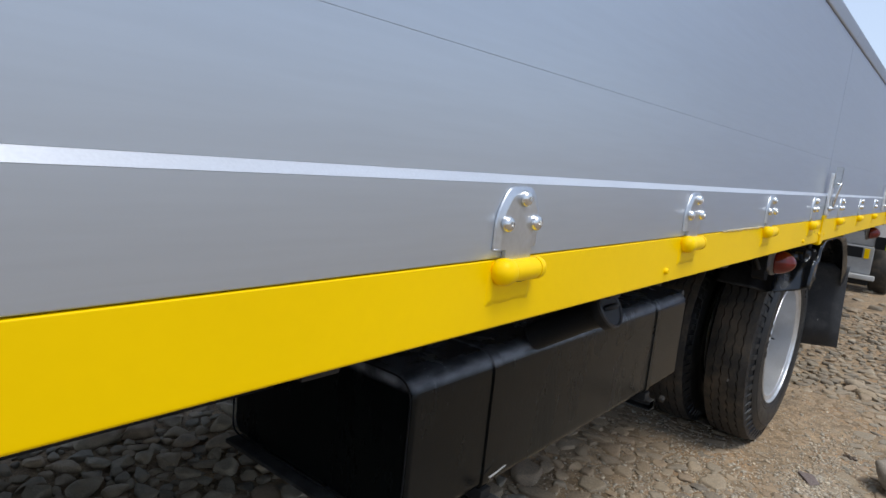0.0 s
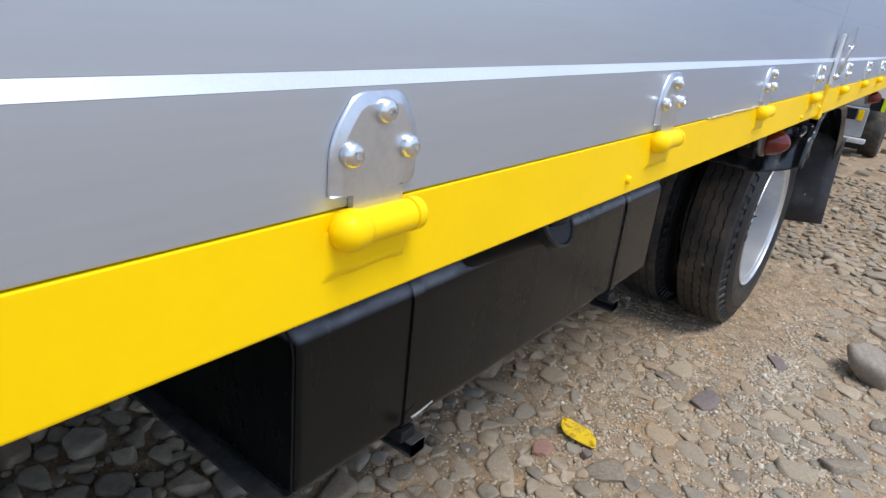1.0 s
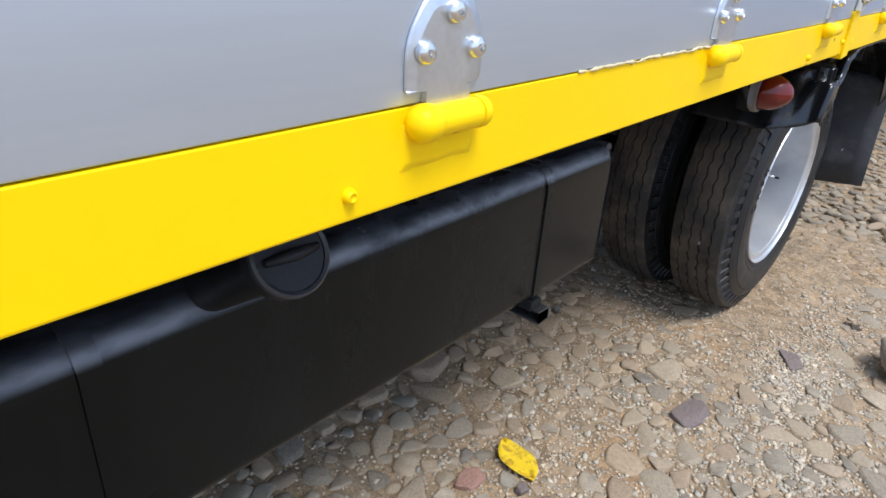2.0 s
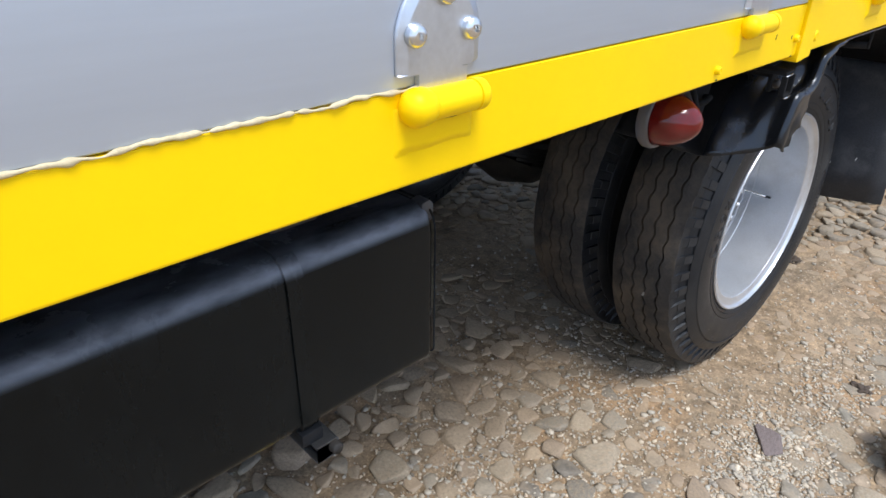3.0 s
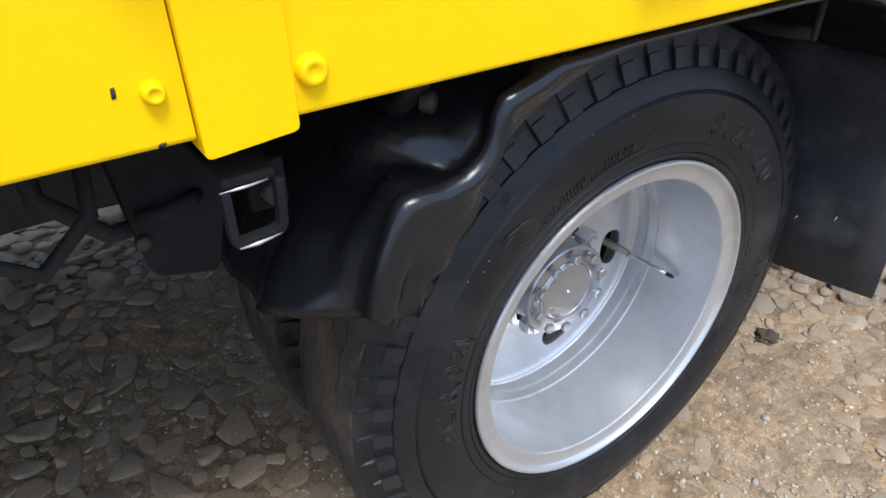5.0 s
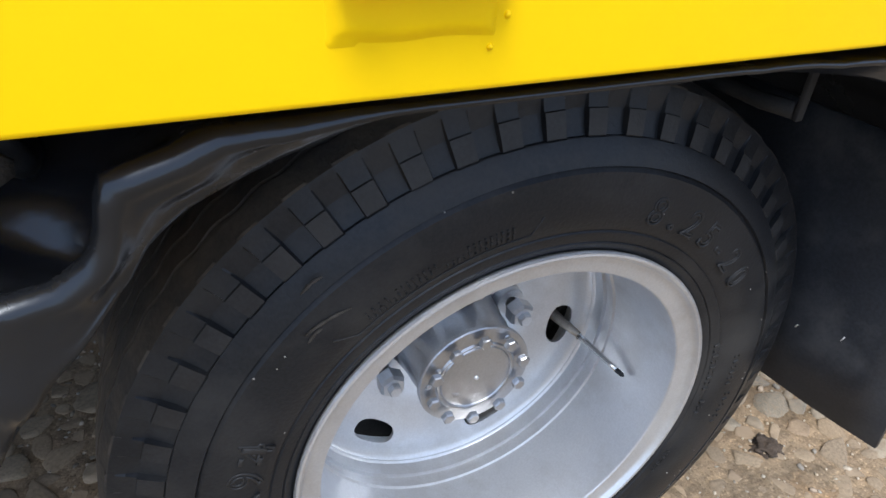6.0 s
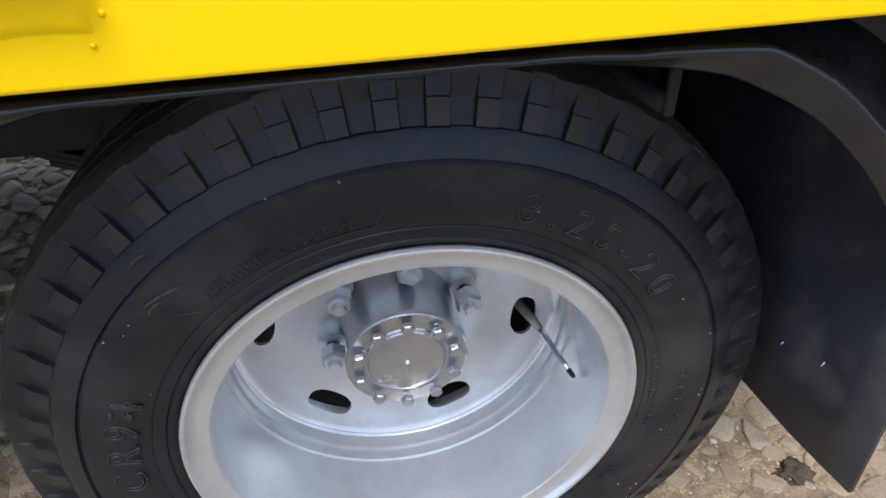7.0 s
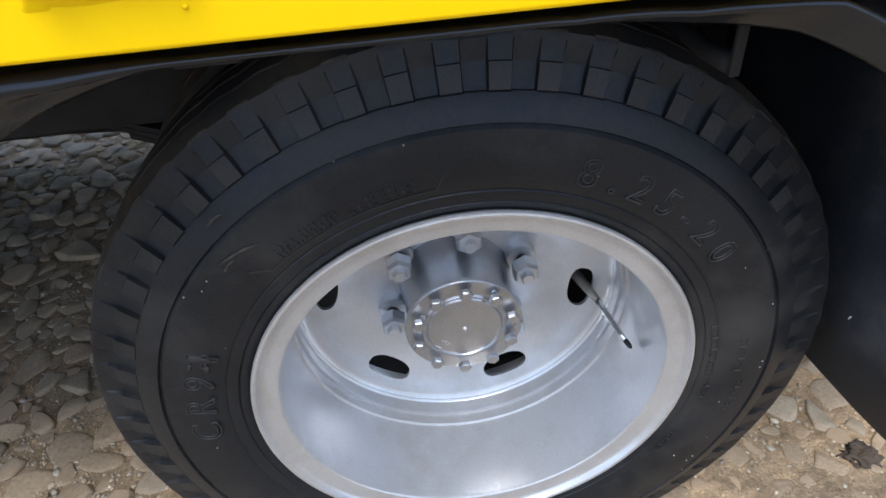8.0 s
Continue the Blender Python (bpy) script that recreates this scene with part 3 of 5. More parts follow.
sharp(part("headboard", block((-4.66, 0.0, 1.02), (-4.605, 2.2, 1.9), 0.004), ALU, truck))
sharp(part("tailboard", block((5.205, 0.0, 1.02), (5.24, 2.2, 1.78), 0.004), ALU, truck))


# fuel tank
def fuel_tank():
    x0, x1 = -2.545, -1.208
    prof = rounded([(0.246, 0.556), (0.246, 0.838), (0.76, 0.838), (0.76, 0.556)], [0.02, 0.046, 0.05, 0.03], 9)
    rows = []
    for x, ins in ((x0, 0.012), (x0 + 0.006, 0.003), (x0 + 0.014, 0.0), (x0 + 0.45, -0.001), (x0 + 0.9, -0.001), (x1 - 0.014, 0.0), (x1 - 0.006, 0.003), (x1, 0.012)):
        rows.append([(x, 0.503 + (y - 0.503) * (1 - ins / 0.25), 0.697 + (z - 0.697) * (1 - ins / 0.14)) for y, z in prof])
    bm = grid(rows, False, True)
    bm.verts.ensure_lookup_table()
    k = len(prof)
    bm.faces.new(bm.verts[:k])
    bm.faces.new(bm.verts[-k:])
    bmesh.ops.recalc_face_normals(bm, faces=bm.faces[:])
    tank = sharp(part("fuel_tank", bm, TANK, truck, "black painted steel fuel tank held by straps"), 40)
    # pressed end with a raised rim
    rim = [(x0 - 0.002, 0.503 + (y - 0.503) * 0.985, 0.697 + (z - 0.697) * 0.98) for y, z in prof]
    part("end_seam", tube(rim + rim[:1], 0.0018, 6), PITCH, tank)
    rim = [(x1 + 0.002, 0.503 + (y - 0.503) * 0.985, 0.697 + (z - 0.697) * 0.98) for y, z in prof]
    part("end_seam", tube(rim + rim[:1], 0.0018, 6), PITCH, tank)
    sharp(part("end_flange", block((x0 - 0.030, 0.25, 0.545), (x0 + 0.012, 0.74, 0.5555), 0.003), WORN, tank, "scuffed grey lower flange"))
    for xs in (-2.298, -1.456):
        rows = [[(xs + dx, 0.503 + (y - 0.503) * f, 0.697 + (z - 0.697) * (1 + (f - 1) * 1.7)) for y, z in prof] for dx, f in ((-0.014, 1.0), (-0.013, 1.016), (0.013, 1.016), (0.014, 1.0))]
        strap = grid(rows, False, True)
        bmesh.ops.recalc_face_normals(strap, faces=strap.faces[:])
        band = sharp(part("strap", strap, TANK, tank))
        sharp(part("spacer", block((xs - 0.018, 0.240, 0.5305), (xs + 0.018, 0.70, 0.5535), 0.003), BLACK, tank))
        channel = [(xs - 0.004, 0.4985), (xs + 0.036, 0.4985), (xs + 0.036, 0.5300), (xs - 0.004, 0.5300), (xs - 0.004, 0.5260), (xs + 0.0320, 0.5260), (xs + 0.0320, 0.5025), (xs - 0.004, 0.5025)]
        sharp(part("bracket", prism(rounded(channel, [0.001, 0.008, 0.008, 0.001, 0.001, 0.004, 0.004, 0.001], 3), 0.228, 0.70, 0.0008), WORN, tank, "worn grey steel channel under the tank"))
        part("bolt", hexnut(0.010, 0.012, 0.205, xs + 0.012, 0.545, 0.2), GRIME, band)
    part("strap_end", tube([(-2.302, 0.234, 0.583), (-2.280, 0.232, 0.587), (-2.250, 0.231, 0.593)], [0.0022, 0.0017, 0.0012], 8), DUSTY, tank, "pale bent strap end")
    cap = revolve([(0, 0.0), (0.036, 0.0), (0.041, 0.003), (0.043, 0.008), (0.043, 0.020), (0.038, 0.022), (0.0, 0.023)], 48)
    bmesh.ops.rotate(cap, verts=cap.verts[:], cent=(0, 0, 0), matrix=Matrix.Rotation(radians(-30), 3, "X"))
    bmesh.ops.translate(cap, verts=cap.verts[:], vec=(-2.150, 0.100, 0.948))
    filler = sharp(part("filler_cap", cap, BLACK, tank, "round scuffed black filler cap"), 30)
    neck = revolve([(0.034, 0.021), (0.030, 0.05), (0.030, 0.19)], 32)
    bmesh.ops.rotate(neck, verts=neck.verts[:], cent=(0, 0, 0), matrix=Matrix.Rotation(radians(-33), 3, "X"))
    bmesh.ops.translate(neck, verts=neck.verts[:], vec=(-2.150, 0.100, 0.948))
    part("filler_neck", neck, BLACK, tank)
    ring = revolve([(0.0370, -0.001), (0.0400, -0.0035), (0.0425, -0.001), (0.0430, 0.004), (0.0400, 0.004)], 48)
    bmesh.ops.rotate(ring, verts=ring.verts[:], cent=(0, 0, 0), matrix=Matrix.Rotation(radians(-30), 3, "X"))
    bmesh.ops.translate(ring, verts=ring.verts[:], vec=(-2.150, 0.100, 0.948))
    sharp(part("cap_rim", ring, FLAP, filler, "scuffed grey rim"))
    part("cap_grip", tube([(-2.180, 0.098, 0.948), (-2.150, 0.091, 0.951), (-2.120, 0.098, 0.948)], [0.004, 0.007, 0.004], 8), BLACK, filler)
    sharp(part("lifting_lug", prism(rounded([(-1.222, 0.806), (-1.200, 0.806), (-1.196, 0.832), (-1.206, 0.842), (-1.222, 0.838)], 0.004, 3), 0.262, 0.290, 0.003), FLAP, tank))
    part("vent_pipe", tube([(-2.38, 0.36, 0.83), (-2.38, 0.36, 0.865), (-2.35, 0.40, 0.89), (-2.2, 0.45, 0.9)], 0.007, 8), GRIME, tank)


fuel_tank()


# ---- wheels ----
def tyre_mesh():
    """A cross-ply truck tyre: zigzag tread grooves, stepped shoulder blocks, ribbed sidewall."""
    lugs, phases = 58, (0.02, 0.17, 0.33, 0.475, 0.505, 0.66, 0.83, 0.985)
    pitch = 360 / lugs
    tread_y = [-0.082, -0.076, -0.060, -0.054, -0.0535, -0.049, -0.0485, -0.030, -0.020, -0.0195, -0.0145, -0.014, 0.0, 0.0135, 0.014, 0.019, 0.0195, 0.03, 0.0485, 0.049, 0.0535, 0.054, 0.06, 0.076, 0.082]
    groove = {-0.053, -0.0535, -0.049, -0.0195, -0.0145, 0.014, 0.019, 0.049, 0.0535}
    side = [(0.288, -0.090), (0.2905, -0.0985), (0.2975, -0.1045), (0.3030, -0.1062), (0.3045, -0.1048), (0.3060, -0.1068), (0.314, -0.1090), (0.3185, -0.1095), (0.3200, -0.1080), (0.3250, -0.1110),
            (0.345, -0.1160), (0.370, -0.1160), (0.3905, -0.1135), (0.3935, -0.1110), (0.3950, -0.1095), (0.3968, -0.1128), (0.4070, -0.1092), (0.4160, -0.1048), (0.4225, -0.1015)]
    # a block in two steps, and the open slot beside it
    lug = [(0.4238, -0.1008), (0.4246, -0.1004), (0.4360, -0.0968), (0.4488, -0.0928), (0.4500, -0.0922), (0.4600, -0.0892), (0.4690, -0.0868), (0.4750, -0.0846)]
    block_in = (0.0012, 0.0, -0.0002, 0.0, 0.0014, 0.0016, 0.0012, 0.0008)
    slot_in = (0.0004, 0.0044, 0.0060, 0.0064, 0.0060, 0.0040, 0.0014, 0.0006)
    rows = []
    for i in range(lugs * len(phases)):
        k, j = divmod(i, len(phases))
        turn_at = 87.1 + pitch * (k + phases[j] - 0.5)
        a = radians(turn_at)
        sunk = phases[j] > 0.49
        tri = abs(2 * ((phases[j] + 0.25) % 1.0) - 1) * 2 - 1
        wear = 0.0010 * noise.noise((k * 1.7, 3.0, 0.5))
        pts = list(side)
        for (r, y), d, e in zip(lug, block_in, slot_in):
            d = (e if sunk else d) + wear
            pts.append((r - d * 0.35, y + d * 0.95))
        for y in tread_y:
            r = 0.4850 - 0.8 * y * y - (0.0 if abs(y) < 0.075 else 0.0030)
            z = y
            if abs(y) < 0.056:
                z = y + 0.0046 * tri
            elif sunk and abs(y) > 0.07:
                r -= 0.0012
            if y in groove:
                r -= 0.010
            pts.append((r, z))
        for (r, y), d, e in reversed(list(zip(lug, block_in, slot_in))):
            d = (e if sunk else d) + wear
            pts.append((r - d * 0.35, -y - d * 0.95))
        for r, y in reversed(side):
            pts.append((r, -y))
        rows.append([(r * math.cos(a), y, r * math.sin(a)) for r, y in pts])
    bm = grid(rows, True, False)
    tread0, tread1 = len(side) + 7, len(side) + len(lug) + len(tread_y)
    bm.normal_update()
    m = len(rows[0]) - 1
    for k, f in enumerate(bm.faces):
        j = k % m
        # outer block faces get the paler lit rubber, recessed slots keep the dark one
        f.material_index = 1 if tread0 <= j < tread1 else 2 if len(side) <= j < len(side) + 4 and (k // m) % len(phases) < 3 else 0
    bmesh.ops.recalc_face_normals(bm, faces=bm.faces[:])
    return bm


def letters(text, size, radius, start, parent, y_at, name="size_mark", depth=0.0022, gap=1.0):
    """Raised lettering set along the sidewall, read from outside; angles in degrees, running clockwise."""
    ang = start
    for ch in text:
        cu = bpy.data.curves.new("glyph", "FONT")
        cu.body, cu.size, cu.extrude, cu.align_x, cu.bevel_depth, cu.resolution_u = ch, size, 0.0006, "CENTER", 0.0015, 4
        cu.fill_mode = "NONE"
        ob = bpy.data.objects.new("glyph", cu)
        scene.collection.objects.link(ob)
        me = bpy.data.meshes.new_from_object(ob.evaluated_get(bpy.context.evaluated_depsgraph_get()))
        w = max((v.co.x for v in me.vertices), default=0) - min((v.co.x for v in me.vertices), default=0)
        bpy.data.objects.remove(ob)
        step = math.degrees((w + size * 0.16 * gap) / radius)
        a = ang - step / 2
        ang -= step
        # paler rubber stands in for light on the raised outlines
        me.materials.clear()
        me.materials.append(SCUFFED_LIT)
        mark = new(name, me)
        mark.parent = parent
        # glyph plane x, y turned to stand on the sidewall, facing -y
        spin = Matrix.Rotation(radians(-(a - 90)), 4, "Y")
        mark.matrix_basis = Matrix.Translation((radius * math.cos(radians(a)), y_at, radius * math.sin(radians(a)))) @ spin @ Matrix.Rotation(radians(90), 4, "X")


def slot_disc():
    """The dished wheel disc with six oval hand holes cut through."""
    front = [(0.2525, -0.016), (0.248, -0.010), (0.240, -0.005), (0.228, -0.003), (0.206, 0.003), (0.180, 0.014), (0.160, 0.022), (0.140, 0.027), (0.125, 0.028), (0.060, 0.028)]
    back = [(r, y + 0.006) for r, y in reversed(front)]
    bm = revolve(front + back, 120, True)
    me = bpy.data.meshes.new("disc")
    bm.to_mesh(me)
    bm.free()
    body = new("disc", me)
    cut = bmesh.new()
    for k in range(6):
        a = radians(-8 + 60 * k)
        ring = []
        for q in range(28):
            t = 2 * math.pi * q / 28
            u = math.copysign(0.0395 * abs(math.cos(t)) ** 0.75, math.cos(t))
            v = math.copysign(0.0178 * abs(math.sin(t)) ** 0.85, math.sin(t))
            rr, tt = 0.205 + v, u
            ring.append((math.cos(a) * rr - math.sin(a) * tt, math.sin(a) * rr + math.cos(a) * tt))
        top = [cut.verts.new((x, -0.05, z)) for x, z in ring]
        low = [cut.verts.new((x, 0.06, z)) for x, z in ring]
        cut.faces.new(top)
        cut.faces.new(list(reversed(low)))
        for q in range(28):
            cut.faces.new((top[q - 1], low[q - 1], low[q], top[q]))
    bmesh.ops.recalc_face_normals(cut, faces=cut.faces[:])
    cm = bpy.data.meshes.new("cut")
    cut.to_mesh(cm)
    cut.free()
    tool = new("cut", cm)
    mod = body.modifiers.new("holes", "BOOLEAN")
    mod.operation, mod.object, mod.solver = "DIFFERENCE", tool, "EXACT"
    bpy.context.view_layer.update()
    out = bpy.data.meshes.new_from_object(body.evaluated_get(bpy.context.evaluated_depsgraph_get()))
    bpy.data.objects.remove(body)
    bpy.data.objects.remove(tool)
    bm = bmesh.new()
    bm.from_mesh(out)
    return bm


def wheel(yc):
    """A twin-tyre steel wheel; its own origin is the middle of the tyre, outside towards -y."""
    # rim: rolled flange, gutter, barrel, lock ring steps
    out = [(0.2885, -0.098), (0.2915, -0.1015), (0.2920, -0.1050), (0.2905, -0.1078), (0.2880, -0.1085), (0.2855, -0.1072), (0.2838, -0.1040), (0.2822, -0.1008), (0.2790, -0.0985), (0.2720, -0.0972), (0.2640, -0.0964), (0.2595, -0.0955), (0.2578, -0.0940), (0.2570, -0.0910), (0.2568, -0.07),
           (0.2564, 0.02), (0.2562, 0.036), (0.2560, 0.043), (0.2520, 0.0445), (0.2515, 0.052), (0.2570, 0.054), (0.2560, 0.066), (0.2505, 0.0675), (0.2500, 0.076), (0.2545, 0.078), (0.2530, 0.092), (0.2490, 0.095),
           (0.2490, 0.150), (0.27, 0.16), (0.285, 0.108), (0.2905, 0.100),
           (0.2875, 0.098), (0.268, 0.09), (0.268, -0.060), (0.2860, -0.0920)]
    rim = sharp(part("wheel", revolve(out, 144, True), SILVER, truck, "silver painted steel wheel with black tyre"), 30)
    rim.location = (0.003, yc, AXLE + 0.002)
    rim.rotation_euler.z = radians(-1.2)
    tyre = part("tyre", tyre_mesh(), (RUBBER, TREAD, SCUFFED_LIT), rim, "black rubber truck tyre with block shoulders")
    sharp(tyre, 28)
    disc = slot_disc()
    bmesh.ops.translate(disc, verts=disc.verts[:], vec=(0, 0.108, 0))
    sharp(part("disc", disc, SILVER, rim, "dished disc with oval hand holes"), 30)
    return rim


outer = wheel(0.2575)
# hub of the outer wheel
hub_prof = [(0.0, 0.0012), (0.050, 0.0012), (0.0545, 0.0022), (0.0565, 0.0040), (0.0580, 0.0022), (0.0610, 0.0018), (0.0635, 0.0040), (0.0865, 0.0045), (0.0880, 0.006), (0.0880, 0.0125), (0.0865, 0.0140), (0.0800, 0.016), (0.0815, 0.035), (0.084, 0.055), (0.086, 0.085), (0.090, 0.108), (0.092, 0.125), (0.06, 0.13)]
sharp(part("hub", revolve([(r, y + 0.0195) for r, y in hub_prof], 72), HUB, outer, "silver painted axle hub"), 14)
part("centre_mark", revolve([(0, 0.0175), (0.0028, 0.0178), (0.0034, 0.021)], 14), ALU_EDGE, outer)
for k in range(10):
    a = radians(15 + 36 * k)
    cx, cz = 0.0725 * math.cos(a), 0.0725 * math.sin(a)
    b = hexnut(0.0100, 0.0090, 0.0150, cx, cz, a + 0.35 * k)
    sharp(part("hub_bolt", b, HUB, outer, "silver painted hexagon bolt"), 25)
# lumps and runs in the hub's paint
for x, z, r in ((-0.030, -0.026, 0.0055), (-0.035, -0.020, 0.004), (-0.068, 0.012, 0.006), (-0.074, 0.004, 0.0045), (-0.060, 0.030, 0.0045), (0.080, -0.004, 0.005), (0.045, 0.061, 0.0045)):
    lump = bmesh.new()
    bmesh.ops.create_icosphere(lump, subdivisions=3, radius=r)
    for v in lump.verts:
        v.co *= 1 + 0.5 * noise.noise(v.co * 260 + Vector((x * 90, 0, 0)))
        v.co.y *= 0.35
    part("paint_run", lump, HUB, outer, "lump of silver paint").location = (x, 0.0215 if math.hypot(x, z) < 0.05 else 0.0225, z)
for k in range(6):
    a = radians(20 + 60 * k)
    cx, cz = 0.1125 * math.cos(a), 0.1125 * math.sin(a)
    washer = revolve([(0.010, 0.119), (0.0225, 0.119), (0.0240, 0.122), (0.0240, 0.142)], 24)
    bmesh.ops.translate(washer, verts=washer.verts[:], vec=(cx, 0, cz))
    nut = join(washer, hexnut(0.0215, 0.024, 0.101, cx, cz, a + 0.2), tube([(cx, 0.105, cz), (cx, 0.092, cz), (cx, 0.089, cz)], [0.0135, 0.0135, 0.0120], 18), hexnut(0.0112, 0.012, 0.079, cx, cz, a + 0.5))
    sharp(part("wheel_nut", nut, SILVER, outer, "silver painted wheel nut and stud"), 22)
# valve stem through a hand hole
stem = part("valve_stem", tube([(0.2215, 0.082, -0.0325), (0.2260, 0.060, -0.0352), (0.2320, 0.032, -0.0385), (0.2370, 0.010, -0.0413), (0.2405, -0.0055, -0.0432)], [0.0050, 0.0046, 0.0042, 0.0042, 0.0040], 12), CHROME, outer, "bright metal valve stem")
part("valve_base", tube([(0.1980, 0.150, -0.0200), (0.2060, 0.126, -0.0250), (0.2140, 0.104, -0.0290), (0.2225, 0.079, -0.0330)], [0.0095, 0.0090, 0.0080, 0.0056], 14), VALVE, stem, "dull brassy valve base")
part("valve_base", tube([(0.2215, 0.084, -0.0345), (0.2240, 0.080, -0.0430)], [0.0030, 0.0026], 10), VALVE, stem)
part("valve_cap", tube([(0.2403, -0.0050, -0.0431), (0.2432, -0.0165, -0.0443), (0.2440, -0.0200, -0.0447)], [0.0044, 0.0036, 0.0012], 12), BLACK, stem)
# raised marks on the sidewall
letters("8.25-20", 0.046, 0.3365, 73.0, outer, -0.1152, gap=2.0)
letters("CR94", 0.050, 0.3330, 182.5, outer, -0.1150, name="type_mark", gap=1.6)
MARKS = ((99, 108, 0.347, 9, 0.0030), (99, 112, 0.339, 13, 0.0030), (113, 121, 0.3465, 8, 0.0030), (114, 127, 0.3385, 13, 0.0030), (122, 127, 0.346, 4, 0.0030),
         (155.5, 160.5, 0.352, 2, 0.0120), (-3, 15, 0.3160, 9, 0.0046), (-12, -6, 0.3215, 3, 0.0040), (-2, 9, 0.352, 6, 0.0046), (-15, -4, 0.362, 6, 0.0046), (-34, -25, 0.3170, 7, 0.0036))
for k, (a0, a1, r, m, h) in enumerate(MARKS):
    bars = []
    out = float(np.interp(r, (0.314, 0.325, 0.345, 0.370, 0.390), (0.1093, 0.1113, 0.1163, 0.1163, 0.1140)))
    for q in range(m):
        a = radians(a0 + (a1 - a0) * (q + 0.5) / m)
        w = h * (0.42 if q % 3 else 0.3)
        for dz in ((-0.8, 0.8) if q % 2 else (0.0,)):
            b = block((-w, -0.0014, -h * (0.2 if q % 2 else 1.0) + dz * h), (w, 0.0014, h * (0.2 if q % 2 else 1.0) + dz * h), 0.0003, 1)
            bmesh.ops.rotate(b, verts=b.verts[:], cent=(0, 0, 0), matrix=Matrix.Rotation(-(a - math.pi / 2), 3, "Y"))
            bmesh.ops.translate(b, verts=b.verts[:], vec=(r * math.cos(a), -out, r * math.sin(a)))
            bars.append(b)
    tagged(part("raised_mark", join(*bars), SCUFFED_LIT, outer, "small raised moulded marks"), kind="stuff")
arc = [(0.331 * math.cos(radians(a)), -0.1130, 0.331 * math.sin(radians(a))) for a in range(96, 131, 2)]
arc = [(0.352 * math.cos(radians(94)), -0.1166, 0.352 * math.sin(radians(94)))] + arc + [(0.350 * math.cos(radians(133)), -0.1166, 0.350 * math.sin(radians(133)))]
part("raised_mark", tube(arc, 0.0010, 6), SCUFFED_LIT, outer, "raised moulded outline")

# a pale fleck on the tread
fleck = block((-0.0075, -0.006, -0.001), (0.0075, 0.006, 0.001), 0.0008, 1)
bmesh.ops.rotate(fleck, verts=fleck.verts[:], cent=(0, 0, 0), matrix=Matrix.Rotation(math.atan2(0.4707, 0.110) + math.pi, 3, "Y"))
bmesh.ops.translate(fleck, verts=fleck.verts[:], vec=(-0.4707, -0.0125, -0.110))
part("pale_fleck", fleck, SPECK, outer, "pale fleck stuck on the tread")
# scuffs on the sidewall
SCUFF = material("dusty_scuff", (0.045, 0.040, 0.034), 0.8, var=0.4, var_scale=120)
for x0, z0, x1, z1 in ((-0.261, 0.745, -0.217, 0.765), (-0.262, 0.792, -0.242, 0.806), (-0.259, 0.735, -0.245, 0.748)):
    pts = []
    for q in range(7):
        u = q / 6
        x, z = x0 + (x1 - x0) * u, z0 + (z1 - z0) * u + 0.003 * math.sin(3 * u)
        pts.append((x - 0.003, -0.1166, z - AXLE))
    part("scuff", tube(pts, [0.0006, 0.0014, 0.0018, 0.0014, 0.0018, 0.0012, 0.0005], 6), SCUFF, outer, "dusty scuff")

# pale specks of dust and moulding nubs on the sidewall
dots = []
for q in range(45):
    r, a = random.uniform(0.325, 0.415), random.uniform(0, 2 * math.pi)
    y = float(np.interp(r, (0.326, 0.345, 0.370, 0.392, 0.410, 0.418), (-0.1115, -0.1165, -0.1165, -0.1135, -0.1065, -0.1020)))
    s = random.uniform(0.0005, 0.0011)
    dots.append(block((r * math.cos(a) - s, y - 0.0006, r * math.sin(a) - s), (r * math.cos(a) + s, y + 0.0006, r * math.sin(a) + s), 0.0003, 1))
tagged(part("dust_specks", join(*dots), SPECK, outer, "pale dust specks"), kind="stuff")

# inner wheel and the pair on the far side, in dark steel
inner = sharp(part("wheel", revolve([(0.2905, -0.1), (0.284, -0.108), (0.266, -0.1), (0.25, 0.0), (0.25, 0.09), (0.29, 0.1)], 72), GRIME, truck, "dark steel wheel with black tyre, inner of the pair"), 30)
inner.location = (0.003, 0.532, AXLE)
t2 = new("tyre", bpy.data.objects["tyre"].data)
t2.parent = inner
t2.matrix_basis = pose(0, 0, 0, 0, 2.2, 0)
t2["label"] = "black rubber truck tyre"
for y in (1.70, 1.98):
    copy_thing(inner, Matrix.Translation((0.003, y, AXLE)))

# axle, springs and running gear in the dark under the bed
part("axle", join(tube([(0.003, 0.45, AXLE), (0.003, 1.8, AXLE)], 0.065, 20), tube([(0.003, 0.9, AXLE), (0.003, 0.98, AXLE), (0.003, 1.1, AXLE), (0.003, 1.22, AXLE), (0.003, 1.3, AXLE)], [0.07, 0.15, 0.18, 0.15, 0.07], 20)), GRIME, truck, "greasy rear axle housing")
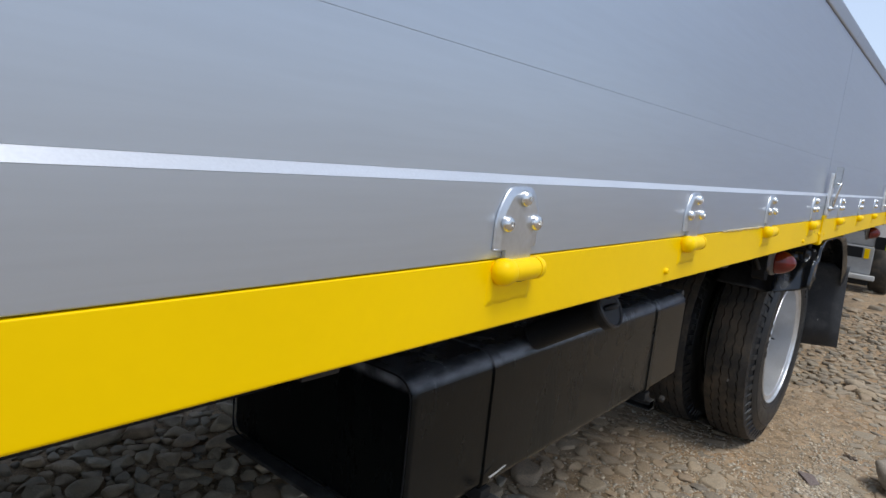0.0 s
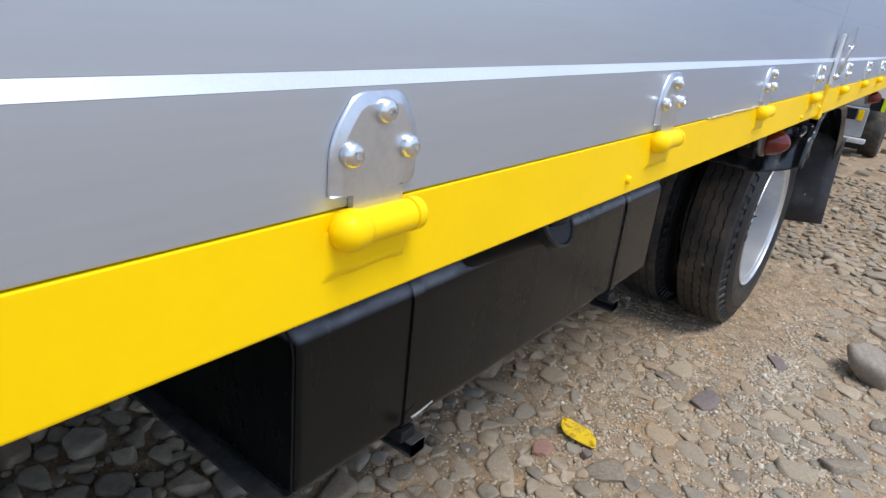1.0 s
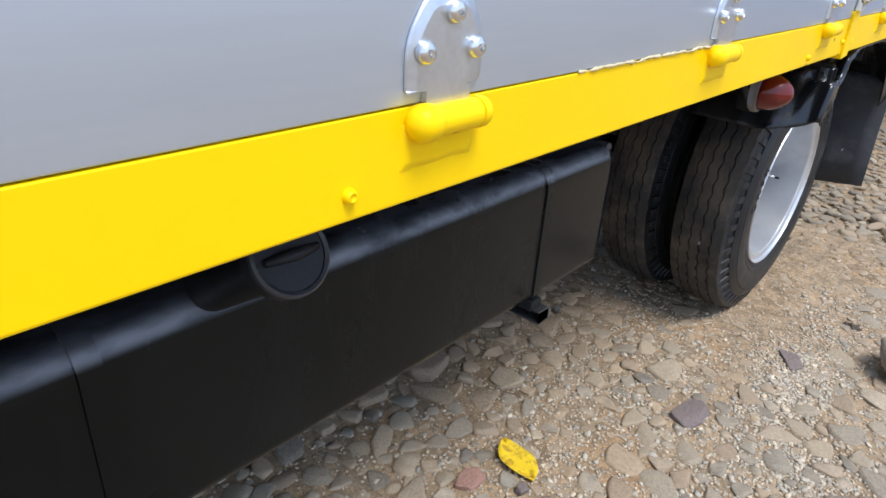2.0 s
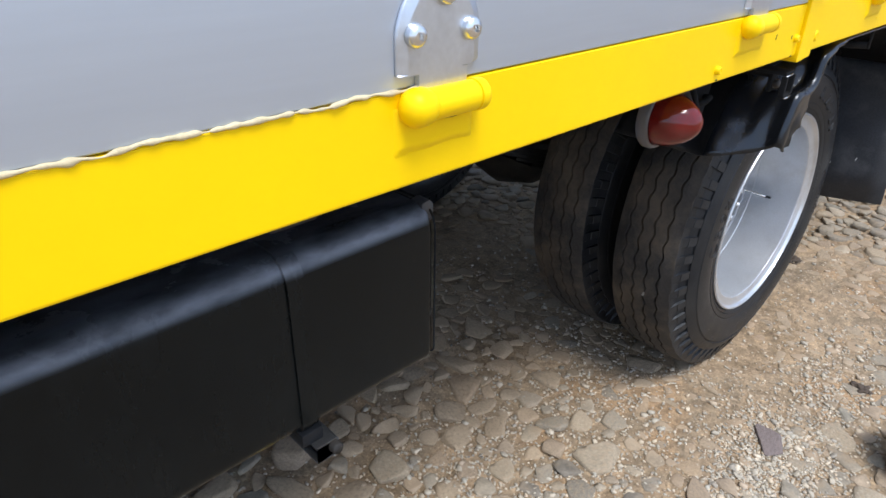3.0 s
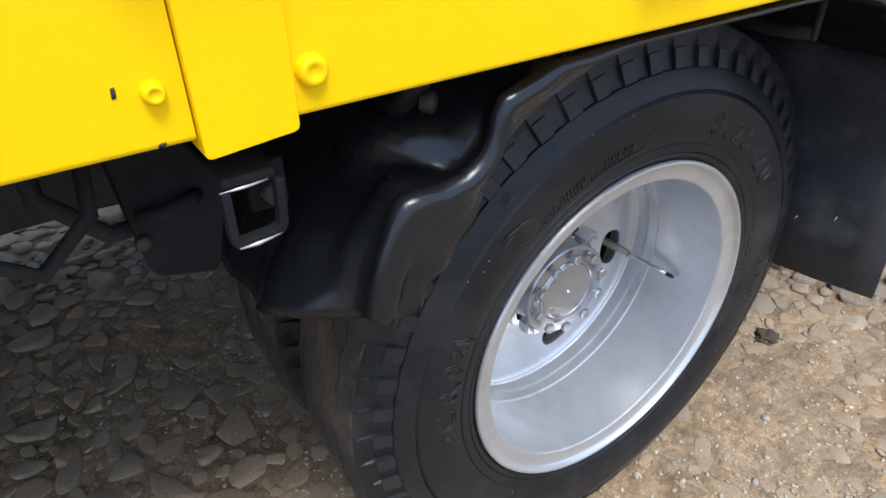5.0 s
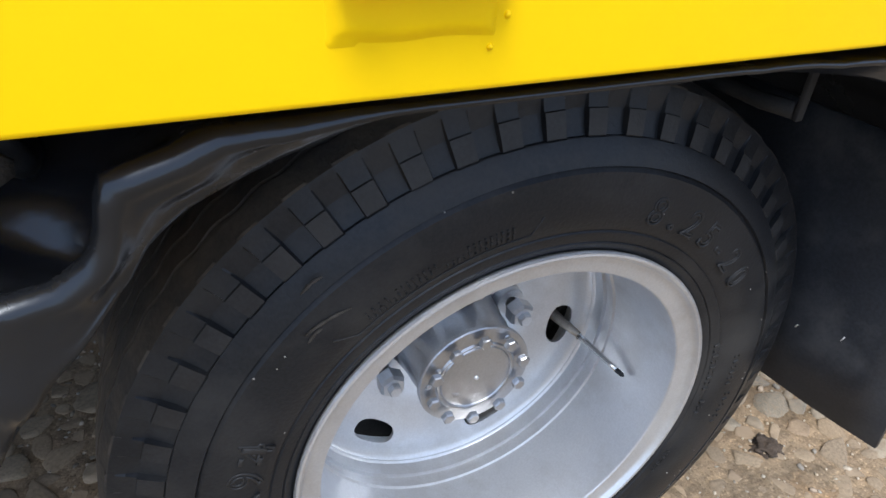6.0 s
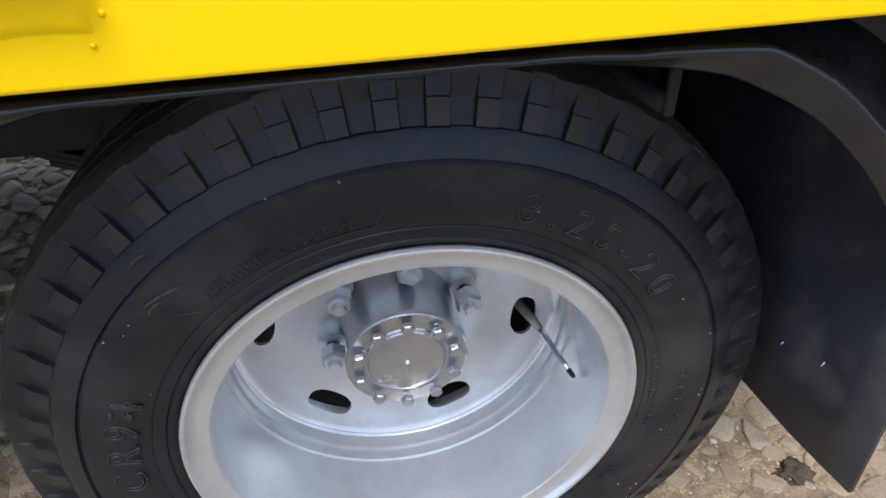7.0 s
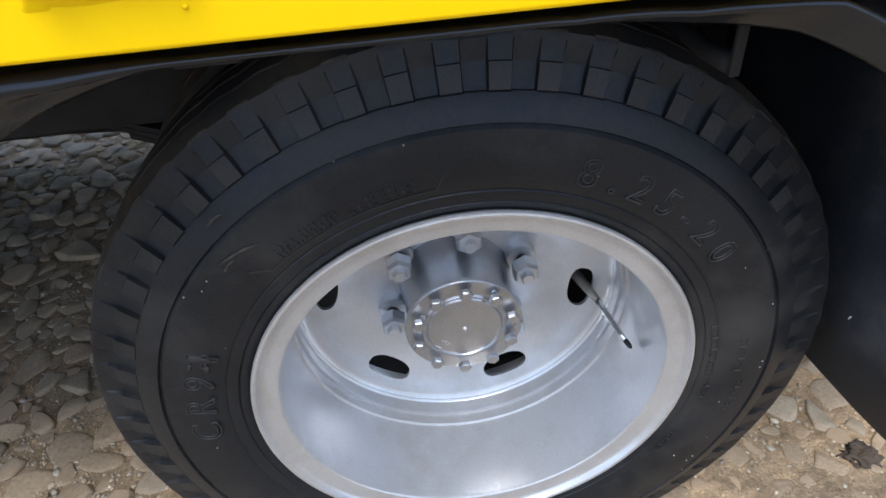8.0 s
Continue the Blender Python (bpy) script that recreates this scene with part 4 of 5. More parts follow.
for y in (0.71, 1.45):
    leaves = []
    for k in range(7):
        L = 0.68 - 0.075 * k
        rows = []
        for i in range(17):
            u = -L + 2 * L * i / 16
            z = 0.545 + 0.19 * (u / 0.68) ** 2 - k * 0.0115
            rows.append([(u, y, z), (u, y + 0.07, z), (u, y + 0.07, z + 0.010), (u, y, z + 0.010)])
        g = grid(rows, False, True)
        leaves.append(g)
    spring = sharp(part("leaf_spring", join(*leaves), SOOT, truck, "greasy leaf spring"))
    for x in (-0.70, 0.70):
        sharp(part("spring_hanger", prism(rounded([(x - 0.06, 0.78), (x - 0.04, 0.68), (x + 0.04, 0.68), (x + 0.06, 0.78)], 0.015, 4), y - 0.015, y + 0.085, 0.004), BLACK, spring))
# block added to close a bright gap below the chassis rail
sharp(part("shackle", prism(rounded([(0.42, 0.66), (0.58, 0.66), (0.60, 0.76), (0.40, 0.76)], 0.02, 4), 0.615, 0.70, 0.004), SOOT, truck))
part("drive_shaft", tube([(-3.6, 1.1, 0.72), (-0.2, 1.1, AXLE + 0.03)], 0.05, 18), GRIME, truck)
sharp(part("cross_bearer", block((-0.98, 0.30, 0.90), (-0.92, 0.62, 0.985), 0.006), BLACK, truck))
part("air_hose", tube([(-0.86, 0.50, 0.95), (-0.85, 0.47, 0.86), (-0.83, 0.46, 0.81), (-0.80, 0.50, 0.79), (-0.76, 0.56, 0.80)], 0.010, 10), PITCH, truck, "black rubber hose")

# ---- mudguard and flap ----
# radius of the skirt's lower edge and of its upper crease by the angle round the axle, in degrees
LIP = ((28, 0.545), (38, 0.55), (56, 0.553), (66, 0.549), (75, 0.535), (84, 0.525), (92, 0.520), (100, 0.531), (106, 0.548), (113, 0.568), (118, 0.580), (122, 0.588), (126, 0.595), (128.5, 0.594),
       (130.5, 0.588), (134.4, 0.586), (137, 0.588), (140, 0.586), (143.0, 0.585), (144.3, 0.592), (145.5, 0.604), (152, 0.600))
CREST = ((28, 0.615), (40, 0.598), (51, 0.576), (58, 0.579), (65, 0.577), (70, 0.560), (75, 0.545), (84, 0.531), (92, 0.529), (100, 0.538), (106, 0.558), (112, 0.592), (117, 0.613), (120.4, 0.621), (123.9, 0.6265), (126.0, 0.6345), (127.0, 0.6385),
         (128.2, 0.6265), (129.3, 0.6165), (130.6, 0.6130), (132.4, 0.6150), (134.5, 0.6310), (136.0, 0.6520), (137.0, 0.6545), (139.2, 0.6470), (141.0, 0.6410), (143.0, 0.6330), (145.3, 0.6180), (152, 0.600))


BACK = ((28, 0.655), (42, 0.660), (52, 0.638), (62, 0.600), (70, 0.56), (76, 0.50))


def along(table, a):
    return float(np.interp(a, [p[0] for p in table], [p[1] for p in table]))


def smooth(t):
    t = max(0.0, min(1.0, t))
    return t * t * (3 - 2 * t)


# the mudguard: side skirt, rolled crease, and the sheet over both tyres
def guard_point(a, k):
    """Point k of 40 across the guard at one angle: 0 to 10 up the skirt, then over the tyres."""
    front = smooth((a - 114) / 10)
    crest = along(CREST, a)
    y_crest = 0.014 + (0.002 if front > 0.5 else 0.0) + 0.010 * (1 - front) * smooth((a - 60) / 30)
    if k <= 10:
        t = k / 10
        lip = along(LIP, a)
        r = lip + (crest - lip) * t
        tuck = 0.020 * front * (1 - smooth((a - 129) / 7))
        y = y_crest + (0.012 - 0.014 * front + tuck) * (1 - t)
        r += 0.004 * front * noise.noise((a * 0.16, t * 3, 2.0)) * math.sin(math.pi * t)
        y += 0.012 * front * noise.noise((a * 0.24, t * 2.5, 7.0)) * math.sin(math.pi * t)
        crumple = smooth((a - 137) / 3) * (1 - t * t)
        y += crumple * (0.014 * noise.noise((a * 0.45, t * 3.0, 3.0)) + 0.010 * abs(noise.noise((a * 0.8, t * 5.0, 8.0))))
        r += crumple * 0.006 * noise.noise((a * 0.7, t * 4.0, 5.0))
    else:
        w = ((k - 10) / 29) ** 1.5
        y_far = 0.66 - 0.32 * smooth((a - 108) / 20)
        y = y_crest + (y_far - y_crest) * w
        base = 0.628 + 0.026 * smooth((y - 0.03) / 0.12) if a > 116 else max(crest, along(BACK, a))
        r = crest + (base - crest) * smooth((y - y_crest) / 0.10)
        dent = 0.016 * math.exp(-((a - 129.5) / 4.5) ** 2 - ((y - 0.060) / 0.045) ** 2) - 0.014 * math.exp(-((a - 134.0) / 2.5) ** 2 - ((y - 0.10) / 0.035) ** 2) + 0.022 * math.exp(-((a - 133.0) / 1.6) ** 2 - ((y - 0.062) / 0.018) ** 2)
        fold = abs(noise.noise((a * 0.05, y * 16, 6.0))) * 0.022 + abs(noise.noise((a * 0.16, y * 30, 2.0))) * 0.008
        r -= front * (dent + fold - 0.006 + 0.003 * noise.noise((a * 0.3, y * 25, 1.0))) * smooth((y - y_crest) / 0.03)
    z = AXLE + r * math.sin(radians(a))
    return Vector((0.003 + r * math.cos(radians(a)), y, min(z, 1.003)))


rows = []
for i in range(121):
    pts = []
    for k in range(40):
        end = 145.3 + 5.5 * smooth((k - 12) / 14)
        pts.append(guard_point(end - (end - 28) * i / 120, k))
    a = math.degrees(math.atan2(pts[10].z - AXLE, pts[10].x - 0.003))
    soft = 0.25 + 0.75 * smooth((a - 112) / 8)
    out = Vector((math.cos(radians(a)), 0, math.sin(radians(a))))
    R = 0.011 * soft
    face = [pts[10] + Vector((0, 0.75 * R - R * math.cos(q), 0)) + (R * math.sin(q) - 0.7 * R) * out for q in (0.0, 0.3, 0.6, 0.85, 1.1, 1.35, 1.57)]
    edge_a, edge_b = face[0], face[-1]
    skirt = [pts[0].lerp(edge_a, k / 8) for k in range(8)]
    for k in range(1, 8):
        skirt[k] += (pts[round(k * 1.25)] - pts[0].lerp(pts[10], k / 8)) * (1 - k / 8)
    sheet = [p for p in pts[11:] if p.y > edge_b.y + 0.006]
    while len(sheet) < 25:
        sheet.insert(0, edge_b.lerp(sheet[0], 0.6))
    rows.append(skirt + face + sheet[-25:])
    for p in rows[-1]:
        p.z = min(p.z, 1.004)
skin = grid(rows)
width = len(rows[0]) - 1
for k, f in enumerate(skin.faces):
    f.material_index = 1 if k % width > 24 and k // width < 36 else 0
guard = part("mudguard", skin, (PLASTIC, DUSTY_SHEEN), truck, "crumpled glossy black mudguard over the rear wheel")
mod = guard.modifiers.new("thickness", "SOLIDIFY")
mod.thickness, mod.offset = 0.003, 0
mirrored = bpy.data.meshes.new("mudguard")
mirrored.from_pydata([(v.co.x, 2.2 - v.co.y, v.co.z) for v in guard.data.vertices], [], [tuple(reversed(p.vertices)) for p in guard.data.polygons])
mirrored.materials.append(DUSTY_SHEEN)
far_guard = new("mudguard", mirrored)
far_guard.parent = truck
far_guard["label"] = "black mudguard over the far wheels"
far_guard.modifiers.new("thickness", "SOLIDIFY").thickness = 0.003
sharp(part("stay", block((0.219, 0.09, 0.915), (0.229, 0.096, 1.0), 0.002), SOOT, guard))
part("stay", tube([(0.222, 0.097, 0.925), (0.225, 0.14, 0.92), (0.23, 0.30, 0.92), (0.23, 0.62, 0.92)], 0.009, 10), SOOT, guard)
part("stay", tube([(-0.43, 0.06, 1.0), (-0.425, 0.10, 0.965), (-0.40, 0.3, 0.97), (-0.38, 0.62, 0.97)], 0.010, 10), BLACK, guard)
nut = hexnut(0.009, 0.010, 0.0, 0, 0, 0.3)
bmesh.ops.rotate(nut, verts=nut.verts[:], cent=(0, 0, 0), matrix=Matrix.Rotation(radians(35), 3, "Z"))
bmesh.ops.translate(nut, verts=nut.verts[:], vec=(-0.43, 0.055, 0.985))
part("guard_nut", nut, GRIME, guard, "dusty nut")
# hanger and rope hook under the stake pocket
plate = rounded([(-0.640, 0.850), (-0.586, 0.835), (-0.553, 0.968), (-0.650, 0.968)], [0.012, 0.012, 0.004, 0.004], 4)
hanger = sharp(part("stake_hanger", prism(plate, 0.15, 0.20, 0.003), PITCH, truck, "black bracket with a rope hook under the stake pocket"))
sharp(part("cross_plate", block((-0.668, 0.14, 0.9685), (-0.553, 0.22, 1.0065), 0.004), PITCH, hanger))
sharp(part("hook_arm", block((-0.604, 0.006, 0.9815), (-0.570, 0.160, 0.9885), 0.002), PITCH, hanger, "black flat bar"))
sharp(part("hook_arm", prism(rounded([(-0.606, 0.9410), (-0.568, 0.9430), (-0.566, 0.9810), (-0.572, 0.9810), (-0.574, 0.9480), (-0.600, 0.9465), (-0.600, 0.9810), (-0.606, 0.9810)], [0.009, 0.009, 0, 0, 0.005, 0.005, 0, 0], 4), 0.002, 0.012, 0.0015), PITCH, hanger, "bent rope hook"))
part("worn_edge", tube([(-0.602, 0.0016, 0.9430), (-0.590, 0.0008, 0.9434), (-0.574, 0.0010, 0.9452)], [0.0008, 0.0016, 0.0008], 8), CHROME, hanger, "bright steel edge")
part("worn_edge", tube([(-0.606, 0.0050, 0.9812), (-0.592, 0.0044, 0.9816), (-0.576, 0.0050, 0.9822)], [0.0006, 0.0013, 0.0012], 8), CHROME, hanger, "bright steel edge")
part("bracket_fitting", tube([(-0.640, 0.140, 0.912), (-0.620, 0.132, 0.914), (-0.600, 0.134, 0.918), (-0.592, 0.145, 0.916)], [0.006, 0.007, 0.007, 0.006], 12), PITCH, hanger, "grimy pipe fitting")
part("bolt", hexnut(0.0085, 0.009, 0.036, -0.5655, 0.9585, 0.2), GRIME, hanger, "greasy bolt head")
sharp(part("bolt_lug", block((-0.580, 0.0362, 0.944), (-0.553, 0.044, 0.9795), 0.003), PITCH, hanger))
sharp(part("bolt_lug", block((-0.577, 0.0442, 0.9690), (-0.558, 0.150, 0.9785), 0.002), PITCH, hanger))
part("bolt", hexnut(0.007, 0.008, 0.150, -0.640, 0.887, 0.2), GRIME, hanger)

rows = []
outline = [(0.0, 0.835), (0.004, 0.80), (0.0, 0.65), (-0.006, 0.5), (-0.010, 0.405)]
for y_out, z in outline:
    row = []
    for k in range(13):
        v = k / 12
        y = y_out + (0.66 - y_out) * v
        zz = z - (0.03 * min(1.0, v * 3) if z < 0.41 else 0)
        row.append((0.528 + 0.012 * (0.83 - z) + 0.006 * noise.noise((0, y * 6, z * 5)), y, zz))
    rows.append(row)
flap = part("mud_flap", grid(rows), FLAP, truck, "hanging black rubber mud flap, scuffed")
mod = flap.modifiers.new("thickness", "SOLIDIFY")
mod.thickness = 0.007
far_flap = new("mud_flap", flap.data)
far_flap.parent = truck
far_flap.location.y = 1.54
far_flap["label"] = "hanging black rubber mud flap on the far side"
far_flap.modifiers.new("thickness", "SOLIDIFY").thickness = 0.007
for y, z, L in ((0.145, 0.586, 0.018), (0.171, 0.50, 0.007), (0.10, 0.53, 0.01)):
    part("scratch", tube([(0.5268, y, z - L / 2), (0.5262, y - 0.003, z + L / 2)], 0.0012, 6), DUSTY, flap, "pale scratch")


# ---- side marker lamps ----
def marker_lamp(x):
    base = sharp(part("side_marker_lamp", revolve([(0.0, 0.018), (0.046, 0.018), (0.0490, 0.014), (0.0495, 0.006), (0.0470, 0.001), (0.0435, -0.0008), (0.0425, 0.0015)], 48), CLEAR_LENS, truck, "red cone side marker lamp with cloudy clear rim"))
    base.location = (x, 0.066, 0.954)
    dome = [(0.0422, 0.0030), (0.0415, -0.0060), (0.0395, -0.0180), (0.0355, -0.0300), (0.0290, -0.0420), (0.0208, -0.0520), (0.0130, -0.0580), (0.0055, -0.0605), (0.0, -0.0610)]
    shell = part("lens", revolve(dome, 48), RED_LENS, base, "clear red lens, scratched and dusty")
    shell.modifiers.new("thickness", "SOLIDIFY").thickness = 0.0022
    core = []
    for i in range(40):
        a = 2 * math.pi * i / 40
        rib = 1.0 + 0.05 * (i % 2)
        core.append([(r * rib * math.cos(a), y, r * rib * math.sin(a)) for r, y in ((0.0350, 0.010), (0.0335, -0.010), (0.0280, -0.028), (0.0180, -0.042), (0.0060, -0.048), (0.0004, -0.049))])
    part("inner_lens", grid(core, True, False), RED_CORE, base, "ribbed dark red inner lens")
    part("reflector", revolve([(0.0, 0.0125), (0.040, 0.0085), (0.0418, 0.004)], 40), ALU_EDGE, base)
    sharp(part("lamp_bracket", block((-0.03, 0.0185, -0.02), (0.03, 0.0235, 0.045), 0.002), BLACK, base))
    for dz, dx in ((0.034, 0.034), (0.020, 0.044)):
        part("clip", tube([(dx - 0.006, 0.008, dz - 0.002), (dx + 0.002, 0.002, dz + 0.001), (dx + 0.011, -0.001, dz + 0.004)], [0.0030, 0.0024, 0.0008], 8), CLEAR_LENS, base, "cloudy plastic clip")
    part("wire", tube([(0.01, 0.0235, 0), (0.03, 0.07, 0.02), (0.08, 0.10, 0.04), (0.16, 0.14, 0.03)], 0.003, 6), BLACK, base)
    return base


marker_lamp(-0.906)
marker_lamp(1.78)

# air lines ahead of the guard
part("air_hose", tube([(-0.70, 0.20, 0.985), (-0.70, 0.18, 0.93), (-0.66, 0.17, 0.89), (-0.60, 0.2, 0.875), (-0.52, 0.30, 0.92), (-0.50, 0.42, 0.985)], 0.008, 10), SOOT, truck)
part("air_hose", tube([(-0.76, 0.12, 0.985), (-0.75, 0.10, 0.94), (-0.71, 0.10, 0.91), (-0.67, 0.13, 0.93), (-0.66, 0.16, 0.985)], 0.006, 10), SOOT, truck)


# boxes added to block light under the bed: ahead of the tank, far side
sharp(part("storage_box", sweep_x(rounded([(0.10, 0.30), (0.10, 0.97), (1.45, 0.97), (1.45, 0.30)], 0.03, 4), -4.55, -3.24, 1), BLACK, truck, "unseen black box added to block light under the bed"))
for x0, x1 in ((-4.2, -2.5), (-2.3, -0.72)):
    prof = rounded([(1.60, 0.26), (1.60, 0.96), (2.12, 0.96), (2.12, 0.26)], 0.03, 4)
    sharp(part("storage_box", sweep_x(prof, x0, x1, 1), BLACK, truck, "black box added to block light from the far side"))


# ---- a vehicle parked behind ----
def parked_truck():
    t = tagged(new("parked_truck"), "pale grey parked truck behind, with yellow lamp and white bumper", "truck")
    X = 5.9
    sharp(part("body", block((X + 0.03, 0.36, 0.56), (X + 3.2, 2.2, 1.5), 0.04), GREYP, t))
    panel = sharp(part("front_panel", block((X, 0.36, 0.225), (X + 0.06, 2.2, 0.565), 0.015), GREYP, t))
    sharp(part("lamp_recess", block((X - 0.006, 0.47, 0.42), (X + 0.01, 0.70, 0.55), 0.01), BLACK, panel, "black lamp recess"))
    sharp(part("marker_plate", block((X - 0.012, 0.40, 0.42), (X - 0.001, 0.455, 0.54), 0.004), YELLOW, panel, "yellow marker plate"))
    sharp(part("bumper", block((X - 0.07, 0.30, 0.165), (X + 0.02, 2.2, 0.222), 0.012), WHITE, t, "white bumper bar"))
    sharp(part("valance", block((X + 0.01, 0.36, 0.09), (X + 0.05, 2.2, 0.224), 0.01), BLACK, t))
    w = part("wheel", revolve([(0.0, -0.09), (0.17, -0.09), (0.2, -0.1), (0.31, -0.1), (0.33, -0.08), (0.33, 0.08), (0.31, 0.1), (0, 0.1)], 40), TREAD, t, "black tyre")
    w.location = (X + 0.36, 0.27, 0.32)
    sharp(part("reflector_strip", block((X + 0.0, 0.215, 0.55), (X + 0.02, 0.255, 0.70), 0.004), LIME, t, "lime reflective strip"))
    sharp(part("strip_post", block((X + 0.021, 0.22, 0.55), (X + 0.04, 0.37, 0.70), 0.004), BLACK, t))
    return t


parked_truck()


# an unseen plain wall, added to darken the drop sides' reflection
wall = sharp(part("wall_north", block((9.0, -4.2, -0.05), (9.25, -1.0, 5.2), 0.02), WALLP))
tagged(wall, "unseen blue-grey wall added for reflections", "wall", kind="structure")


# ---- ground ----
def height(x, y):
    near = math.exp(-((x / 6) ** 4) - ((y / 5) ** 4))
    return near * (0.020 * noise.noise((x * 0.9, y * 0.9, 5.0)) + 0.010 * noise.noise((x * 3.1, y * 3.1, 2.0)) + 0.0035 * noise.noise((x * 11, y * 11, 8.0)) + 0.0025 * noise.noise((x * 27, y * 27, 4.0))) - 0.006


def lines(lo, hi, step, reach):
    inside = list(np.arange(lo, hi + 1e-6, step))
    out, d = [], step
    v = hi
    while v < reach:
        d *= 1.35
        v += d
        out.append(v)
    back, d, v = [], step, lo
    while v > -reach:
        d *= 1.35
        v -= d
        back.append(v)
    return list(reversed(back)) + inside + out


gx, gy = lines(-3.4, 2.4, 0.016, 900), lines(-1.2, 2.4, 0.016, 900)
verts = [(x, y, height(x, y)) for x in gx for y in gy]
ny = len(gy)
faces = [(i * ny + j, (i + 1) * ny + j, (i + 1) * ny + j + 1, i * ny + j + 1) for i in range(len(gx) - 1) for j in range(ny - 1)]
me = bpy.data.meshes.new("ground")
me.from_pydata(verts, [], faces)
me.materials.append(DIRT)
me.polygons.foreach_set("use_smooth", [True] * len(me.polygons))
ground = tagged(new("ground", me), "brown packed dirt with gravel and river stones", "ground", kind="structure")


def pebble(seed, subdiv, rough):
    """Vertices and faces of one water-worn stone, about 1 across."""
    bm = bmesh.new()
    bmesh.ops.create_icosphere(bm, subdivisions=subdiv, radius=0.5)
    rng = random.Random(seed)
    cuts = [(Vector((rng.gauss(0, 1), rng.gauss(0, 1), rng.gauss(0, 0.6))).normalized(), rng.uniform(0.20, 0.40)) for _ in range(11)]
    cuts += [(Vector((rng.gauss(0, 0.16), rng.gauss(0, 0.16), 1)).normalized(), rng.uniform(0.17, 0.27)) for _ in range(2)]
    bite = rng.uniform(0.72, 0.95)
    for v in bm.verts:
        c = v.co.copy()
        c *= 1 + rough * noise.noise(c * 2.2 + Vector((seed * 3.7, 0, 0)))
        for nrm, d in cuts:
            over = c.dot(nrm) - d
            if over > 0:
                c -= nrm * over * bite
        c *= 1 + 0.045 * noise.noise(c * 9 + Vector((0, seed * 2.3, 0)))
        v.co = c
    vs = np.array([v.co[:] for v in bm.verts])
    vs[:, 2] *= 0.30 / vs[:, 2].max()
    fs = np.array([[v.index for v in f.verts] for f in bm.faces])
    bm.free()
    return vs, fs


def patch(x, y, cx, cy, sx, sy):
    return math.exp(-((x - cx) / sx) ** 2 - ((y - cy) / sy) ** 2)


def earth(x, y):
    """1 where bare tan dirt is worn smooth, 0 where stones cover it."""
    d = max(1.1 * patch(x, y, -0.05, 0.04, 0.60, 0.32), 1.05 * patch(x, y, 0.50, 0.08, 0.50, 0.33), 0.80 * patch(x, y, -1.18, 0.22, 0.20, 0.13), 0.5 * patch(x, y, -0.72, 0.10, 0.22, 0.10),
            0.7 * patch(x, y, -0.30, 0.40, 0.30, 0.22), 0.6 * patch(x, y, -0.95, 2.0, 0.5, 0.22), 0.7 * patch(x, y, 0.45, 0.6, 0.5, 0.4), 1.1 * patch(x, y, -0.18, 1.25, 0.68, 0.40), 0.55 * patch(x, y, -1.02, 1.15, 0.35, 0.40))
    return max(0.0, min(1.0, d - 0.06 + 0.24 * noise.noise((x * 2.7, y * 2.7, 11.0)) + 0.12 * noise.noise((x * 7, y * 7, 4.0))))


def loose(x, y):
    """0 where stones are pressed flush into worn dirt, 1 where they lie as cobbles."""
    d = 0.46
    d = max(d, min(0.85, (y - 0.62) * 1.6))
    d = max(d, min(0.85, (x - 0.70) * 1.6))
    d = max(d, min(1.25, (-1.7 - x) * 1.8))
    d = max(d, min(0.45, (-0.16 - y) * 1.5))
    d = max(d, 0.55 * patch(x, y, -0.72, 0.40, 0.25, 0.18), 0.5 * patch(x, y, -1.5, 0.35, 0.3, 0.2))
    return max(0.0, min(1.15, (d + 0.2 * noise.noise((x * 1.8, y * 1.8, 11.0))) * (1 - 0.95 * earth(x, y))))


def dusted(x, y):
    """Where dust lies so thick on the stones that they take the colour of the dirt."""
    return max(earth(x, y), 0.85 * patch(x, y, -0.80, 0.95, 0.80, 0.65)) + 0.35 * noise.noise((x * 13, y * 13, 27.0)) > 0.42


def cobbled(x, y):
    """How thickly stones lie."""
    return 1.0 - 0.93 * earth(x, y) + 0.2 * noise.noise((x * 1.5, y * 1.5, 17.0))


def gritty(x, y):
    """How thickly pale grit lies: in one broad patch and between the cobbles beside it."""
    g = max(0.75 * patch(x, y, -0.45, -0.13, 0.42, 0.11), 0.40 * patch(x, y, -0.95, -0.22, 0.45, 0.2), 0.16 * patch(x, y, 0.05, -0.15, 0.3, 0.15), 0.20 * patch(x, y, -1.0, 0.25, 0.7, 0.28))
    return g * (1 + 0.9 * noise.noise((x * 5 + 5, y * 5, 3.0))) + 0.018


rng = random.Random(7)
cells = {}


def free(x, y, r):
    cx, cy = int(math.floor(x / 0.16)), int(math.floor(y / 0.16))
    for i in range(cx - 1, cx + 2):
        for j in range(cy - 1, cy + 2):
            for a, b, q in cells.get((i, j), ()):
                if (a - x) ** 2 + (b - y) ** 2 < ((q + r) * 0.69) ** 2:
                    return False
    return True


def claim(x, y, r):
    cells.setdefault((int(math.floor(x / 0.16)), int(math.floor(y / 0.16))), []).append((x, y, r))


